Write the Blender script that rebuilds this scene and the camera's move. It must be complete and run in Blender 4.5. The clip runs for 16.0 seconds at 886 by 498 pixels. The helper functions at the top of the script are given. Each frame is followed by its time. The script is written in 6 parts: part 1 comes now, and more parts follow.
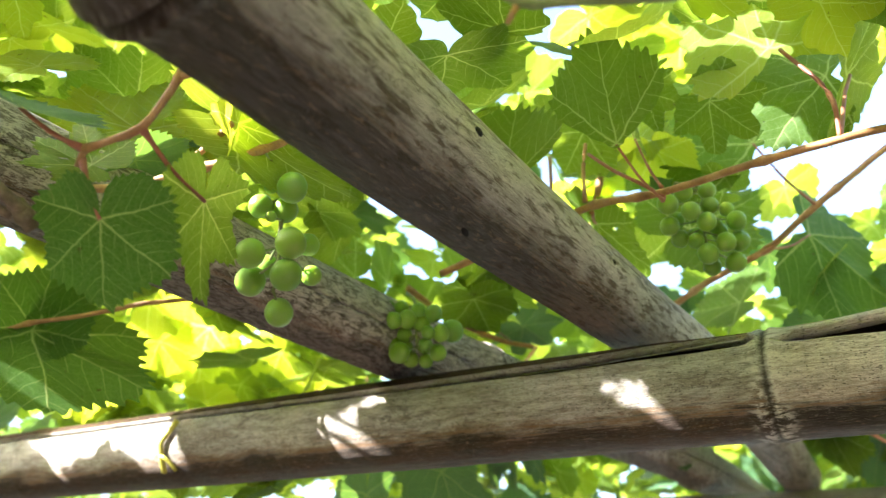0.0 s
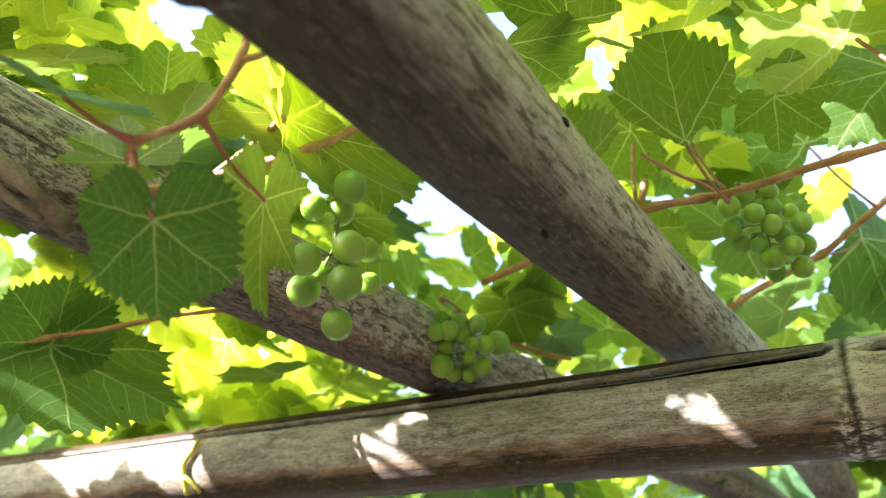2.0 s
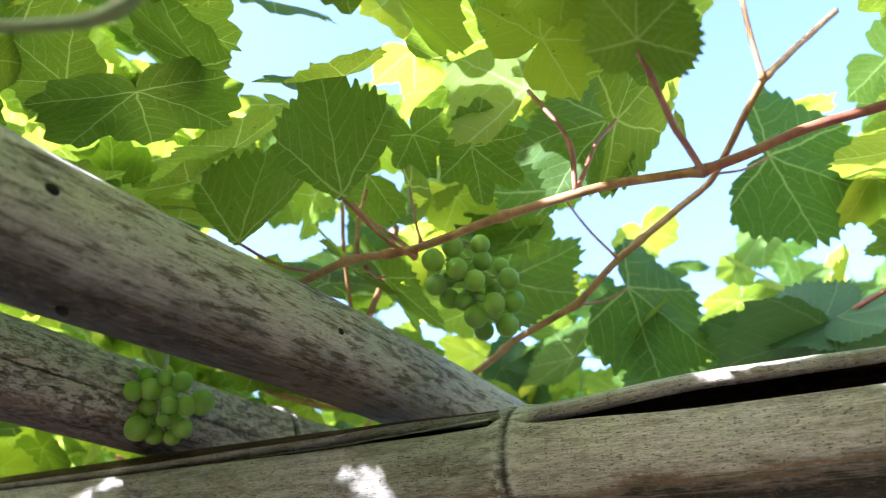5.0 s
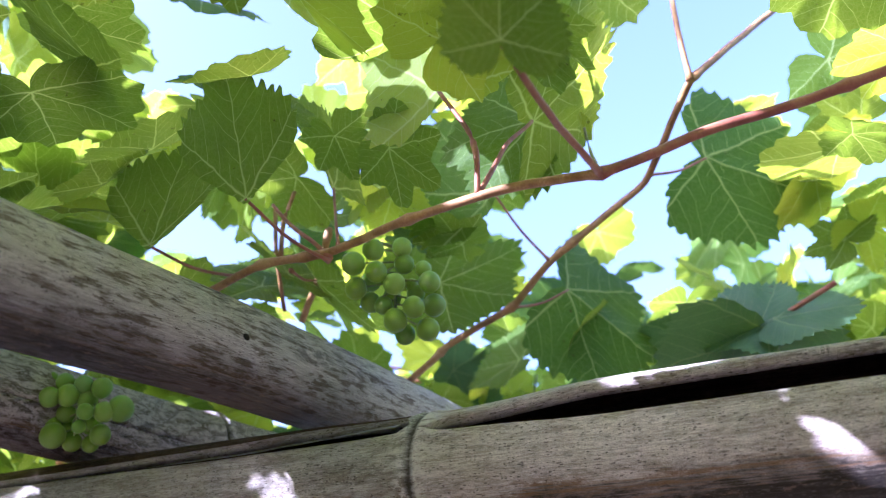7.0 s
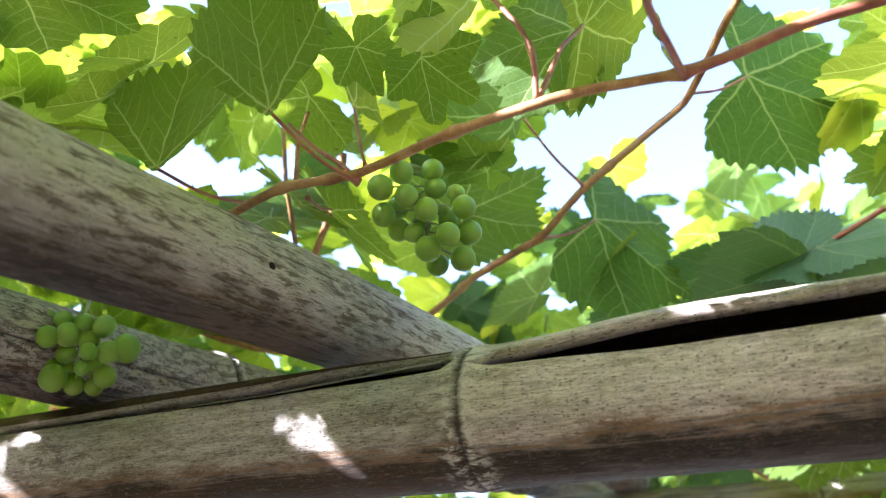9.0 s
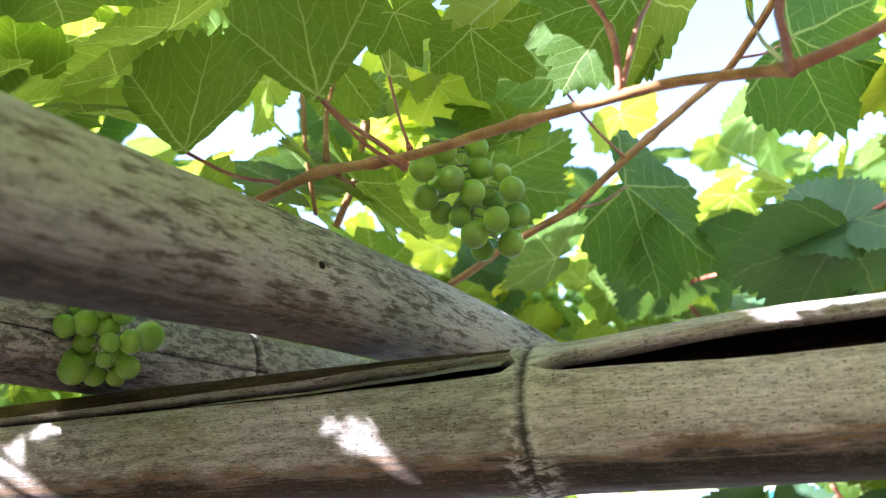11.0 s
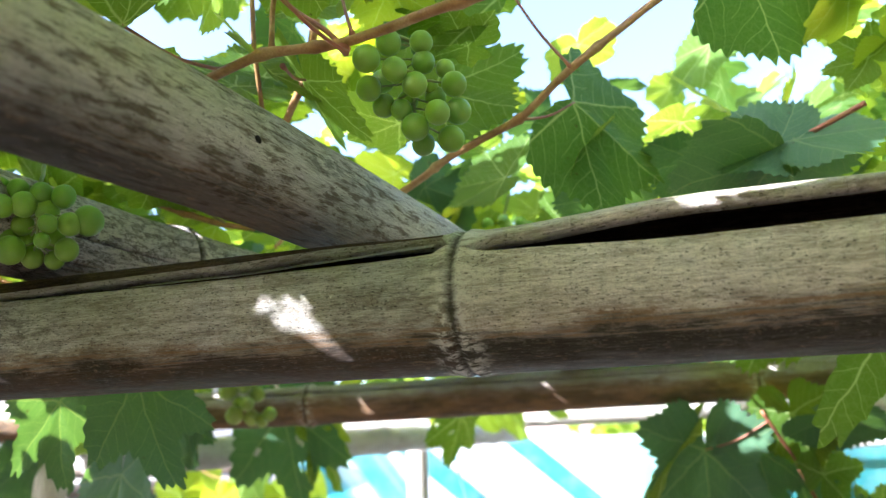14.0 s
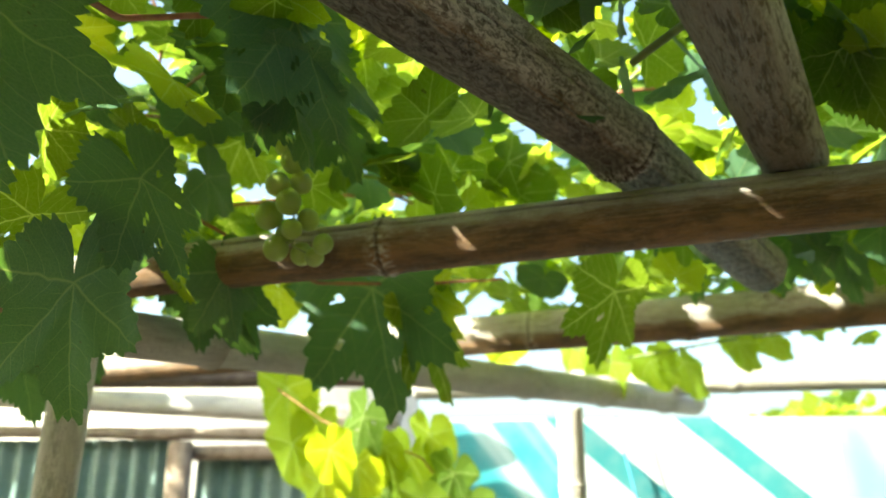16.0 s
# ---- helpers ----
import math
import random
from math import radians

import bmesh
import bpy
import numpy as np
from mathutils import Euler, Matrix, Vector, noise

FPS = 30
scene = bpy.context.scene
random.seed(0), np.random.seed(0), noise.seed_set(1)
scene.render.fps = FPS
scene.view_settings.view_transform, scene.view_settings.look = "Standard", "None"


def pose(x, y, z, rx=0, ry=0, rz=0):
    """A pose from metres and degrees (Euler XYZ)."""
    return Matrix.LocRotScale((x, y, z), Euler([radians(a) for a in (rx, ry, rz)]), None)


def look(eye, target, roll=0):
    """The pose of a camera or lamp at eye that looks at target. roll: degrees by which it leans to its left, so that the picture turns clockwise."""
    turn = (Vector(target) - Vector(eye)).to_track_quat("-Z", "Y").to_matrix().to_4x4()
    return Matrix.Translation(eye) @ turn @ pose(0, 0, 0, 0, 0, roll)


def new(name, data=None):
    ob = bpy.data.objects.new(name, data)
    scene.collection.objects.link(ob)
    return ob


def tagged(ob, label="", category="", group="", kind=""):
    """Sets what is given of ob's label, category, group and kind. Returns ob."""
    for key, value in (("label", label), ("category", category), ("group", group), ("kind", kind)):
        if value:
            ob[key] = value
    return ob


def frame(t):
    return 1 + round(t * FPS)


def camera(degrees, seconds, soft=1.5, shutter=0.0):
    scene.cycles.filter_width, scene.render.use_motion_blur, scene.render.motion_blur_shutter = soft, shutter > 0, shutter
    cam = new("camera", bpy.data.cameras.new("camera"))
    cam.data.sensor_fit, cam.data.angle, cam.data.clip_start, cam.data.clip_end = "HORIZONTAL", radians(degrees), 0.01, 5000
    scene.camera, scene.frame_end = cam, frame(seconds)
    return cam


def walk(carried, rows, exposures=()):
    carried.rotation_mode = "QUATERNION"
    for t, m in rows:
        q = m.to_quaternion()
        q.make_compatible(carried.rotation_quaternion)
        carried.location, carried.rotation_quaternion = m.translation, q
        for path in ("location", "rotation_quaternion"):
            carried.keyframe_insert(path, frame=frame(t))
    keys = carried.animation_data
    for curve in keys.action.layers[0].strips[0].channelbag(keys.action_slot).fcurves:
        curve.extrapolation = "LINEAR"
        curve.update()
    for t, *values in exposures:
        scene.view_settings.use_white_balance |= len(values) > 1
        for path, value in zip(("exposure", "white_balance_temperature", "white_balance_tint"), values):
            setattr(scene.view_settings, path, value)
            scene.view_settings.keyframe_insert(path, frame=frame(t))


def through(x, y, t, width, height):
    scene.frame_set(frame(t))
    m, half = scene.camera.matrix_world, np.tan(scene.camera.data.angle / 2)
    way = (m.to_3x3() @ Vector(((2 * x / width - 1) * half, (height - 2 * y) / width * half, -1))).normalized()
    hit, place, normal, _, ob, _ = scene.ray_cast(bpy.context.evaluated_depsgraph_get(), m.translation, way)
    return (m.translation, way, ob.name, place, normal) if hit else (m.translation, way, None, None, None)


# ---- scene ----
cam = camera(56.8, 16.0, 1.2, 0.15)
cam.data.dof.use_dof, cam.data.dof.focus_distance, cam.data.dof.aperture_fstop = True, 0.46, 9.2
PATH = [
    (0, (0.017, 0.028, 1.689), (-0.05, 1.817, 2.58), 0.3),
    (0.5, (-0.026, 0.02, 1.687), (-0.099, 1.801, 2.596), 0.7),
    (1, (-0.034, 0.047, 1.692), (-0.112, 1.826, 2.603), 0.4),
    (1.5, (-0.023, 0.055, 1.696), (-0.092, 1.833, 2.609), 0.1),
    (2, (-0.021, 0.062, 1.703), (-0.079, 1.839, 2.618), -0.2),
    (2.5, (-0.006, 0.071, 1.704), (-0.062, 1.848, 2.62), -0.3),
    (3, (-0.029, 0.081, 1.707), (-0.11, 1.861, 2.614), -0.2),
    (3.5, (-0.032, 0.084, 1.708), (-0.116, 1.864, 2.616), -0.1),
    (4, (0.008, 0.081, 1.716), (-0.066, 1.86, 2.626), -0.2),
    (4.5, (0.084, 0.084, 1.734), (0.073, 1.85, 2.673), -0.8),
    (5, (0.158, 0.085, 1.739), (0.219, 1.841, 2.696), -1.5),
    (5.2, (0.174, 0.081, 1.734), (0.245, 1.833, 2.697), -1.7),
    (7.5, (0.205, 0.097, 1.745), (0.302, 1.852, 2.699), -2.3),
    (8, (0.189, 0.107, 1.739), (0.301, 1.859, 2.698), -3.0),
    (8.5, (0.175, 0.122, 1.738), (0.288, 1.903, 2.64), -2.9),
    (9, (0.171, 0.139, 1.755), (0.31, 1.952, 2.588), -3.1),
    (9.5, (0.153, 0.146, 1.796), (0.335, 1.98, 2.574), -3.7),
    (10, (0.138, 0.155, 1.801), (0.333, 2.011, 2.52), -3.9),
    (12.5, (0.125, 0.156, 1.797), (0.34, 2.036, 2.445), -3.8),
    (13, (0.121, 0.158, 1.793), (0.335, 2.039, 2.437), -3.8),
    (13.5, (0.129, 0.17, 1.786), (0.363, 2.063, 2.386), -2.9),
    (14, (0.143, 0.157, 1.765), (0.434, 2.059, 2.31), -2.7),
    (14.5, (0.148, 0.134, 1.725), (0.499, 2.039, 2.221), -2.4),
    (15, (0.19, 0.223, 1.673), (0.607, 2.124, 2.134), -2.9),
    (15.5, (0.182, 0.382, 1.647), (0.393, 2.305, 2.151), -1.8),
    (16, (0.224, 0.581, 1.634), (0.112, 2.487, 2.228), 0.1),
]
walk(cam, [(t, look(eye, target, roll)) for t, eye, target, roll in PATH],
     [(0, 3.18, 5950, 15), (4, 3.16, 5800, 19), (5, 2.78, 5250, 21), (7.5, 2.66, 4930, 44), (8, 2.68, 4930, 38), (9, 3.04, 5450, 26), (12.5, 3.0, 5400, 29), (13.5, 2.92, 5500, 21), (14.5, 2.94, 5400, 12), (15, 2.7, 5750, 7), (15.5, 2.37, 6200, 0), (16, 2.5, 6700, -5)])

# ---- world and light ----
TO_SUN = Vector((-0.79, -0.335, 0.53)).normalized()
world = bpy.data.worlds.new("world")
scene.world = world
world.use_nodes = True
wn = world.node_tree.nodes
sky = wn.new("ShaderNodeTexSky")
sky.sky_type, sky.sun_disc = "NISHITA", False
sky.sun_elevation = math.asin(TO_SUN.z)
sky.sun_rotation = math.atan2(TO_SUN.x, TO_SUN.y)
sky.air_density, sky.dust_density, sky.ozone_density = 1.0, 5.5, 1.0
wn["Background"].inputs["Strength"].default_value = 0.115
world.node_tree.links.new(sky.outputs[0], wn["Background"].inputs[0])
sun = new("sun", bpy.data.lights.new("sun", "SUN"))
sun.data.energy, sun.data.angle, sun.data.color = 4.4, radians(0.53), (1.0, 0.95, 0.86)
sun.matrix_world = look(TO_SUN * 30, (0, 0, 0))


# ---- materials ----
def material(name):
    mat = bpy.data.materials.new(name)
    mat.use_nodes = True
    nodes, links = mat.node_tree.nodes, mat.node_tree.links
    return mat, nodes, links, nodes["Principled BSDF"]


def noise_node(nodes, links, vector, scale, detail=4.0, rough=0.6, distortion=0.0):
    n = nodes.new("ShaderNodeTexNoise")
    n.inputs["Scale"].default_value = scale
    n.inputs["Detail"].default_value = detail
    n.inputs["Roughness"].default_value = rough
    n.inputs["Distortion"].default_value = distortion
    links.new(vector, n.inputs["Vector"])
    return n.outputs["Fac"]


def stretch(nodes, links, vector, scale, shift=(0, 0, 0)):
    m = nodes.new("ShaderNodeMapping")
    m.inputs["Scale"].default_value = scale
    m.inputs["Location"].default_value = shift
    links.new(vector, m.inputs["Vector"])
    return m.outputs[0]


def ramp(nodes, links, fac, stops):
    r = nodes.new("ShaderNodeValToRGB")
    els = r.color_ramp.elements
    while len(els) < len(stops):
        els.new(0.5)
    for e, (pos, col) in zip(els, stops):
        e.position = pos
        e.color = (*col, 1) if len(col) == 3 else col
    links.new(fac, r.inputs[0])
    return r.outputs[0]


def grey(v):
    return (v, v, v)


def mix(nodes, links, fac, a, b, blend="MIX"):
    m = nodes.new("ShaderNodeMix")
    m.data_type, m.blend_type = "RGBA", blend
    for socket, v in ((m.inputs[0], fac), (m.inputs[6], a), (m.inputs[7], b)):
        if isinstance(v, (int, float)):
            socket.default_value = v
        elif isinstance(v, tuple):
            socket.default_value = (*v, 1)
        else:
            links.new(v, socket)
    return m.outputs[2]


def calc(nodes, links, op, a, b=0.0, c=0.0):
    m = nodes.new("ShaderNodeMath")
    m.operation = op
    for socket, v in zip(m.inputs, (a, b, c)):
        if isinstance(v, (int, float)):
            socket.default_value = v
        else:
            links.new(v, socket)
    return m.outputs[0]


def bump(nodes, links, shader, height, strength, distance):
    b = nodes.new("ShaderNodeBump")
    b.inputs["Strength"].default_value = strength
    b.inputs["Distance"].default_value = distance
    links.new(height, b.inputs["Height"])
    links.new(b.outputs[0], shader.inputs["Normal"])


def bamboo_material(name, pale, mid, dark, low_colour, low_amount, seed, mould=0.5, reach=0.40, flaky=0.3, rings=(), speckle=0.4, gloss=0.15, fade=None, crusty=0.9, scurf=0.5, blend=0.13, under=1.0, cracks=0.35, fleck=(34, 190), beyond=None, tan=0.95, lean=0.0, bleached=0.0, soft=1.0):
    """Weathered bamboo skin. UV: metres along the pole, metres round it from its underside; rings: metres at which a grimy node sits."""
    mat, nodes, links, shader = material(name)
    uv = nodes.new("ShaderNodeTexCoord").outputs["UV"]
    m = lambda op, a, c=0.0, d=0.0: calc(nodes, links, op, a, c, d)
    field = lambda u, v, shift, detail=6, rough=0.7, bend=0.0: noise_node(nodes, links, stretch(nodes, links, uv, (u, v, 1), (seed, shift + seed, 0)), 1.0, detail, rough, bend)
    mask = lambda f, a, c, top=1.0: ramp(nodes, links, f, [(a, grey(0)), (c, grey(top))])
    cloud = field(16, 45, 0, 8, 0.75, 0.2)
    streak = field(*fleck, 29, 4 + 6 * soft, 0.6 + 0.12 * soft, 0.15)
    hair = field(9, 420, 3, 8, 0.8)
    fibre = field(60, 1500, 5, 4, 0.75)
    blot = field(55, 140, 17, 8, 0.78, 0.2)
    flake = field(85, 240, 23, 10, 0.82, 0.3)
    broad = field(6, 15, 9, 4, 0.55)
    grain = field(1700, 2400, 11, 2, 0.5)
    # silver skin in streaks over brown fibre
    base = ramp(nodes, links, m("ADD", m("MULTIPLY", streak, 0.6), m("MULTIPLY", cloud, 0.4)), [(0.49 - bleached - 0.06 * soft, mid), (0.49 - bleached, tuple(0.5 * p + 0.5 * q for p, q in zip(pale, mid))), (0.49 - bleached + 0.06 * soft, pale)])
    base = mix(nodes, links, m("MULTIPLY", mask(m("SUBTRACT", 1.0, fibre), 0.48, 0.64), 0.7), base, mid)
    base = mix(nodes, links, mask(fibre, 0.55, 0.68, 0.7), base, pale)
    # hair cracks along the grain
    base = mix(nodes, links, mask(m("SUBTRACT", 1.0, hair), 0.56, 0.61, cracks), base, dark)
    # mould: blots in patches
    patch = mask(broad, 0.62 - 0.34 * mould, 0.80 - 0.25 * mould)
    base = mix(nodes, links, mix(nodes, links, 1.0, mask(blot, 0.48, 0.55, 0.9), patch, "MULTIPLY"), base, dark)
    # flakes of bleached skin with hard edges, a dark rim below each
    base = mix(nodes, links, mask(flake, 0.60 - 0.17 * flaky, 0.63 - 0.17 * flaky, 0.75), base, tuple(0.35 * d + 0.65 * q for d, q in zip(dark, mid)))
    base = mix(nodes, links, mask(flake, 0.645 - 0.17 * flaky, 0.66 - 0.17 * flaky, 0.95), base, tuple(min(0.8, p * 1.15) for p in pale))
    # short scratches along the grain, dark and bleached
    dash = field(230, 850, 37, 3, 0.6)
    base = mix(nodes, links, mask(dash, 0.56, 0.64, 0.9 * speckle), base, tuple(0.6 * d + 0.4 * q for d, q in zip(dark, mid)))
    base = mix(nodes, links, mask(m("SUBTRACT", 1.0, dash), 0.57, 0.64, 0.9 * speckle), base, tuple(min(0.8, p * 1.2) for p in pale))
    # pits: short dark dashes along the grain, some cells only
    pits = None
    for u, v, near, keep, deep in ((150, 700, 0.34, 0.8, 0.6), (420, 1300, 0.42, 0.8 - 0.6 * speckle, 0.8)):
        cell = nodes.new("ShaderNodeTexVoronoi")
        cell.inputs["Scale"].default_value = 1.0
        links.new(stretch(nodes, links, uv, (u, v, 1), (seed * 3, seed, 0)), cell.inputs["Vector"])
        sep = nodes.new("ShaderNodeSeparateColor")
        links.new(cell.outputs["Color"], sep.inputs[0])
        hit = m("MULTIPLY", m("LESS_THAN", cell.outputs["Distance"], m("MULTIPLY", sep.outputs[1], near)), m("GREATER_THAN", sep.outputs[0], keep))
        hit = m("MULTIPLY", hit, deep)
        pits = hit if pits is None else m("MAXIMUM", pits, hit)
    base = mix(nodes, links, pits, base, dark)
    # the underside is browner and darker, with a ragged edge
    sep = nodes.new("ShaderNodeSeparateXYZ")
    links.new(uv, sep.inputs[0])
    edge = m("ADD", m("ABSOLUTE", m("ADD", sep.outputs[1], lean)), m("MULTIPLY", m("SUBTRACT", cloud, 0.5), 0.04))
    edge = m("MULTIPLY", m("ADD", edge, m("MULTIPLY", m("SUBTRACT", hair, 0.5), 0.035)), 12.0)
    low = ramp(nodes, links, edge, [(reach, grey(low_amount)), (reach + blend, grey(0))])
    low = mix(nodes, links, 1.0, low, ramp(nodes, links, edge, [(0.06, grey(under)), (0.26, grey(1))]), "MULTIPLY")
    if fade:  # the darker underside thins out along the pole
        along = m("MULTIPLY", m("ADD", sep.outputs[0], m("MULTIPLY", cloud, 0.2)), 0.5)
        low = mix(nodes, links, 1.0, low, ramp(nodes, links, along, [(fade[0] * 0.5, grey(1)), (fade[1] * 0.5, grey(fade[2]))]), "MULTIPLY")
    if beyond:  # past a node the skin is brighter and the underside takes another colour
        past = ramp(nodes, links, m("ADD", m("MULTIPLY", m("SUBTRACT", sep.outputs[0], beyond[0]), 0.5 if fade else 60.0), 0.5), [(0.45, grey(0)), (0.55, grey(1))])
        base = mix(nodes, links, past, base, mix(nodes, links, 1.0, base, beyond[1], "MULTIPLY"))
        low_colour = mix(nodes, links, past, low_colour, beyond[2])
    brown = mix(nodes, links, ramp(nodes, links, m("ADD", cloud, m("MULTIPLY", hair, 0.6)), [(0.70, grey(0.9)), (0.90, grey(0))]), low_colour, dark)
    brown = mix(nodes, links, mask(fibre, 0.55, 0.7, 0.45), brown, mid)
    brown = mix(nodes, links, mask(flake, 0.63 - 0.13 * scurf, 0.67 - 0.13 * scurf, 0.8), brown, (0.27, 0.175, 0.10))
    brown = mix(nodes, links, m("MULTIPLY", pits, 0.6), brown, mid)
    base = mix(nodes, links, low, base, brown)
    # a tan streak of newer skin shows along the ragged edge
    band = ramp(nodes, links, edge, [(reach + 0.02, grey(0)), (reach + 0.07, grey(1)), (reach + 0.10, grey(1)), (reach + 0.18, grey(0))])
    base = mix(nodes, links, mix(nodes, links, 1.0, band, mask(hair, 0.45, 0.55, tan * low_amount), "MULTIPLY"), base, (0.25, 0.135, 0.055))
    base = mix(nodes, links, m("MULTIPLY", mask(m("SUBTRACT", 1.0, grain), 0.42, 0.66), 0.45), base, dark)
    # grime and crust in the rings of the nodes
    for s in rings:
        off = m("ADD", m("ABSOLUTE", m("SUBTRACT", sep.outputs[0], s)), m("MULTIPLY", m("SUBTRACT", blot, 0.5), 0.012))
        crust = mix(nodes, links, 1.0, ramp(nodes, links, off, [(0.006, grey(crusty)), (0.016, grey(0))]), mask(flake, 0.50, 0.53), "MULTIPLY")
        base = mix(nodes, links, crust, base, tuple(min(0.8, p * 1.1) for p in pale))
        base = mix(nodes, links, ramp(nodes, links, off, [(0.0008, grey(0.9)), (0.0030, grey(0))]), base, dark)
    links.new(base, shader.inputs["Base Color"])
    links.new(ramp(nodes, links, cloud, [(0.3, grey(0.48)), (0.7, grey(0.75))]), shader.inputs["Roughness"])
    shader.inputs["Specular IOR Level"].default_value = gloss
    h = m("ADD", m("ADD", m("MULTIPLY", fibre, 0.6), m("MULTIPLY", hair, 0.9)), m("SUBTRACT", m("ADD", m("MULTIPLY", grain, 0.3), m("MULTIPLY", mask(flake, 0.60 - 0.17 * flaky, 0.66 - 0.17 * flaky), 0.35)), m("MULTIPLY", pits, 0.5)))
    bump(nodes, links, shader, m("SUBTRACT", h, m("MULTIPLY", dash, 0.7)), 0.9, 0.0018)
    return mat


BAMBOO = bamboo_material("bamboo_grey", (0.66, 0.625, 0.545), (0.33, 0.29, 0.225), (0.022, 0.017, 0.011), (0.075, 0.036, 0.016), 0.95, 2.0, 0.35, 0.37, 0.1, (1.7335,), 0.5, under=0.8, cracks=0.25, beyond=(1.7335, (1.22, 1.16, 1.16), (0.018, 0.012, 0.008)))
BAMBOO_DARK = bamboo_material("bamboo_mouldy", (0.88, 0.84, 0.78), (0.26, 0.215, 0.165), (0.026, 0.019, 0.013), (0.042, 0.026, 0.014), 0.92, 11.3, 0.35, 0.34, 0.1, (0.558, 1.38), 0.12, 0.15, (0.9, 1.3, 0.75), 0.1, 0.6, 0.32, cracks=0.1, fleck=(46, 240), beyond=(0.95, (1.0, 1.0, 1.0), (0.14, 0.088, 0.046)), tan=0.3, lean=0.011, bleached=0.025, soft=0.45)
BAMBOO_FLAKY = bamboo_material("bamboo_flaking", (0.68, 0.62, 0.56), (0.185, 0.145, 0.11), (0.016, 0.012, 0.009), (0.085, 0.05, 0.03), 0.7, 21.7, 0.45, 0.2, 0.95, (1.508, 2.06), 0.3, cracks=0.8, fleck=(40, 130))
BAMBOO_BROWN = bamboo_material("bamboo_brown", (0.60, 0.56, 0.51), (0.44, 0.385, 0.32), (0.09, 0.06, 0.035), (0.36, 0.19, 0.08), 0.92, 5.1, 0.15, 0.45, 0.0, (0.7037, 1.3113), 0.2, cracks=0.1)
# pale tones make up for light the shaded posts and beam lack
BAMBOO_PALE = bamboo_material("bamboo_pale", (0.80, 0.77, 0.72), (0.62, 0.585, 0.53), (0.12, 0.10, 0.08), (0.36, 0.29, 0.21), 0.22, 8.7, 0.3, 0.3, 0.2, (), cracks=0.2)
# shade in the split beam's crack put into a dark colour
BAMBOO_CRACK_SHADE = bamboo_material("bamboo_crack_shade", (0.13, 0.085, 0.055), (0.05, 0.03, 0.018), (0.012, 0.009, 0.007), (0.04, 0.02, 0.01), 0.5, 31.0, 0.7, 0.3, 0.2, (), 0.5, 0.02, cracks=0.8)


def vein_mask(nodes, links, own):
    """1 on the veins: five main ones from the petiole, and side veins off each. UV: the leaf's own plane, length 1."""
    uv = nodes.new("ShaderNodeTexCoord").outputs["UV"]
    m = lambda op, a, b=0.0, c=0.0: calc(nodes, links, op, a, b, c)
    warp = nodes.new("ShaderNodeTexNoise")
    warp.inputs["Scale"].default_value = 5.0
    warp.inputs["Detail"].default_value = 2.0
    shifted = nodes.new("ShaderNodeVectorMath")
    shifted.operation = "ADD"
    links.new(uv, shifted.inputs[0])
    links.new(m("MULTIPLY", own, 37.0), shifted.inputs[1])
    links.new(shifted.outputs[0], warp.inputs["Vector"])
    bent = nodes.new("ShaderNodeVectorMath")
    bent.operation = "MULTIPLY_ADD"
    links.new(warp.outputs["Color"], bent.inputs[0])
    bent.inputs[1].default_value, bent.inputs[2].default_value = (0.07, 0.07, 0), (-0.035, -0.035, 0)
    fin = nodes.new("ShaderNodeVectorMath")
    links.new(uv, fin.inputs[0])
    links.new(bent.outputs[0], fin.inputs[1])
    sep = nodes.new("ShaderNodeSeparateXYZ")
    links.new(fin.outputs[0], sep.inputs[0])
    x, y = m("ABSOLUTE", sep.outputs[0]), sep.outputs[1]
    r = m("SQRT", m("ADD", m("MULTIPLY", x, x), m("MULTIPLY", y, y)))
    phi = m("ARCTAN2", x, y)
    theta = m("ADD", m("MULTIPLY", m("GREATER_THAN", phi, radians(25)), radians(50)), m("MULTIPLY", m("GREATER_THAN", phi, radians(77)), radians(54)))
    d = m("SUBTRACT", phi, theta)
    a, off = m("MULTIPLY", r, m("COSINE", d)), m("MULTIPLY", r, m("SINE", d))
    dist = m("ABSOLUTE", off)
    main = m("SUBTRACT", 1.0, m("SMOOTH_MIN", m("DIVIDE", dist, m("MAXIMUM", 0.003, m("MULTIPLY_ADD", a, -0.011, 0.018))), 1.0, 0.3))
    bow = m("ADD", m("MULTIPLY", dist, 0.62), m("MULTIPLY", m("MULTIPLY", dist, dist), 1.1))
    side = m("FRACT", m("DIVIDE", m("SUBTRACT", m("SUBTRACT", a, bow), m("MULTIPLY", m("SIGN", off), 0.036)), 0.155))
    side = m("SUBTRACT", 1.0, m("MINIMUM", 1.0, m("MULTIPLY", m("ABSOLUTE", m("SUBTRACT", side, 0.5)), m("MULTIPLY_ADD", dist, 55.0, 20.0))))
    cell = nodes.new("ShaderNodeTexVoronoi")
    cell.feature = "DISTANCE_TO_EDGE"
    cell.inputs["Scale"].default_value = 15.0
    links.new(fin.outputs[0], cell.inputs["Vector"])
    small = m("SUBTRACT", 1.0, m("MINIMUM", 1.0, m("MULTIPLY", cell.outputs["Distance"], 17.0)))
    return m("MINIMUM", 1.0, m("MAXIMUM", m("MAXIMUM", main, 0.0), m("MAXIMUM", m("MULTIPLY", side, 0.62), m("MULTIPLY", small, 0.15))))


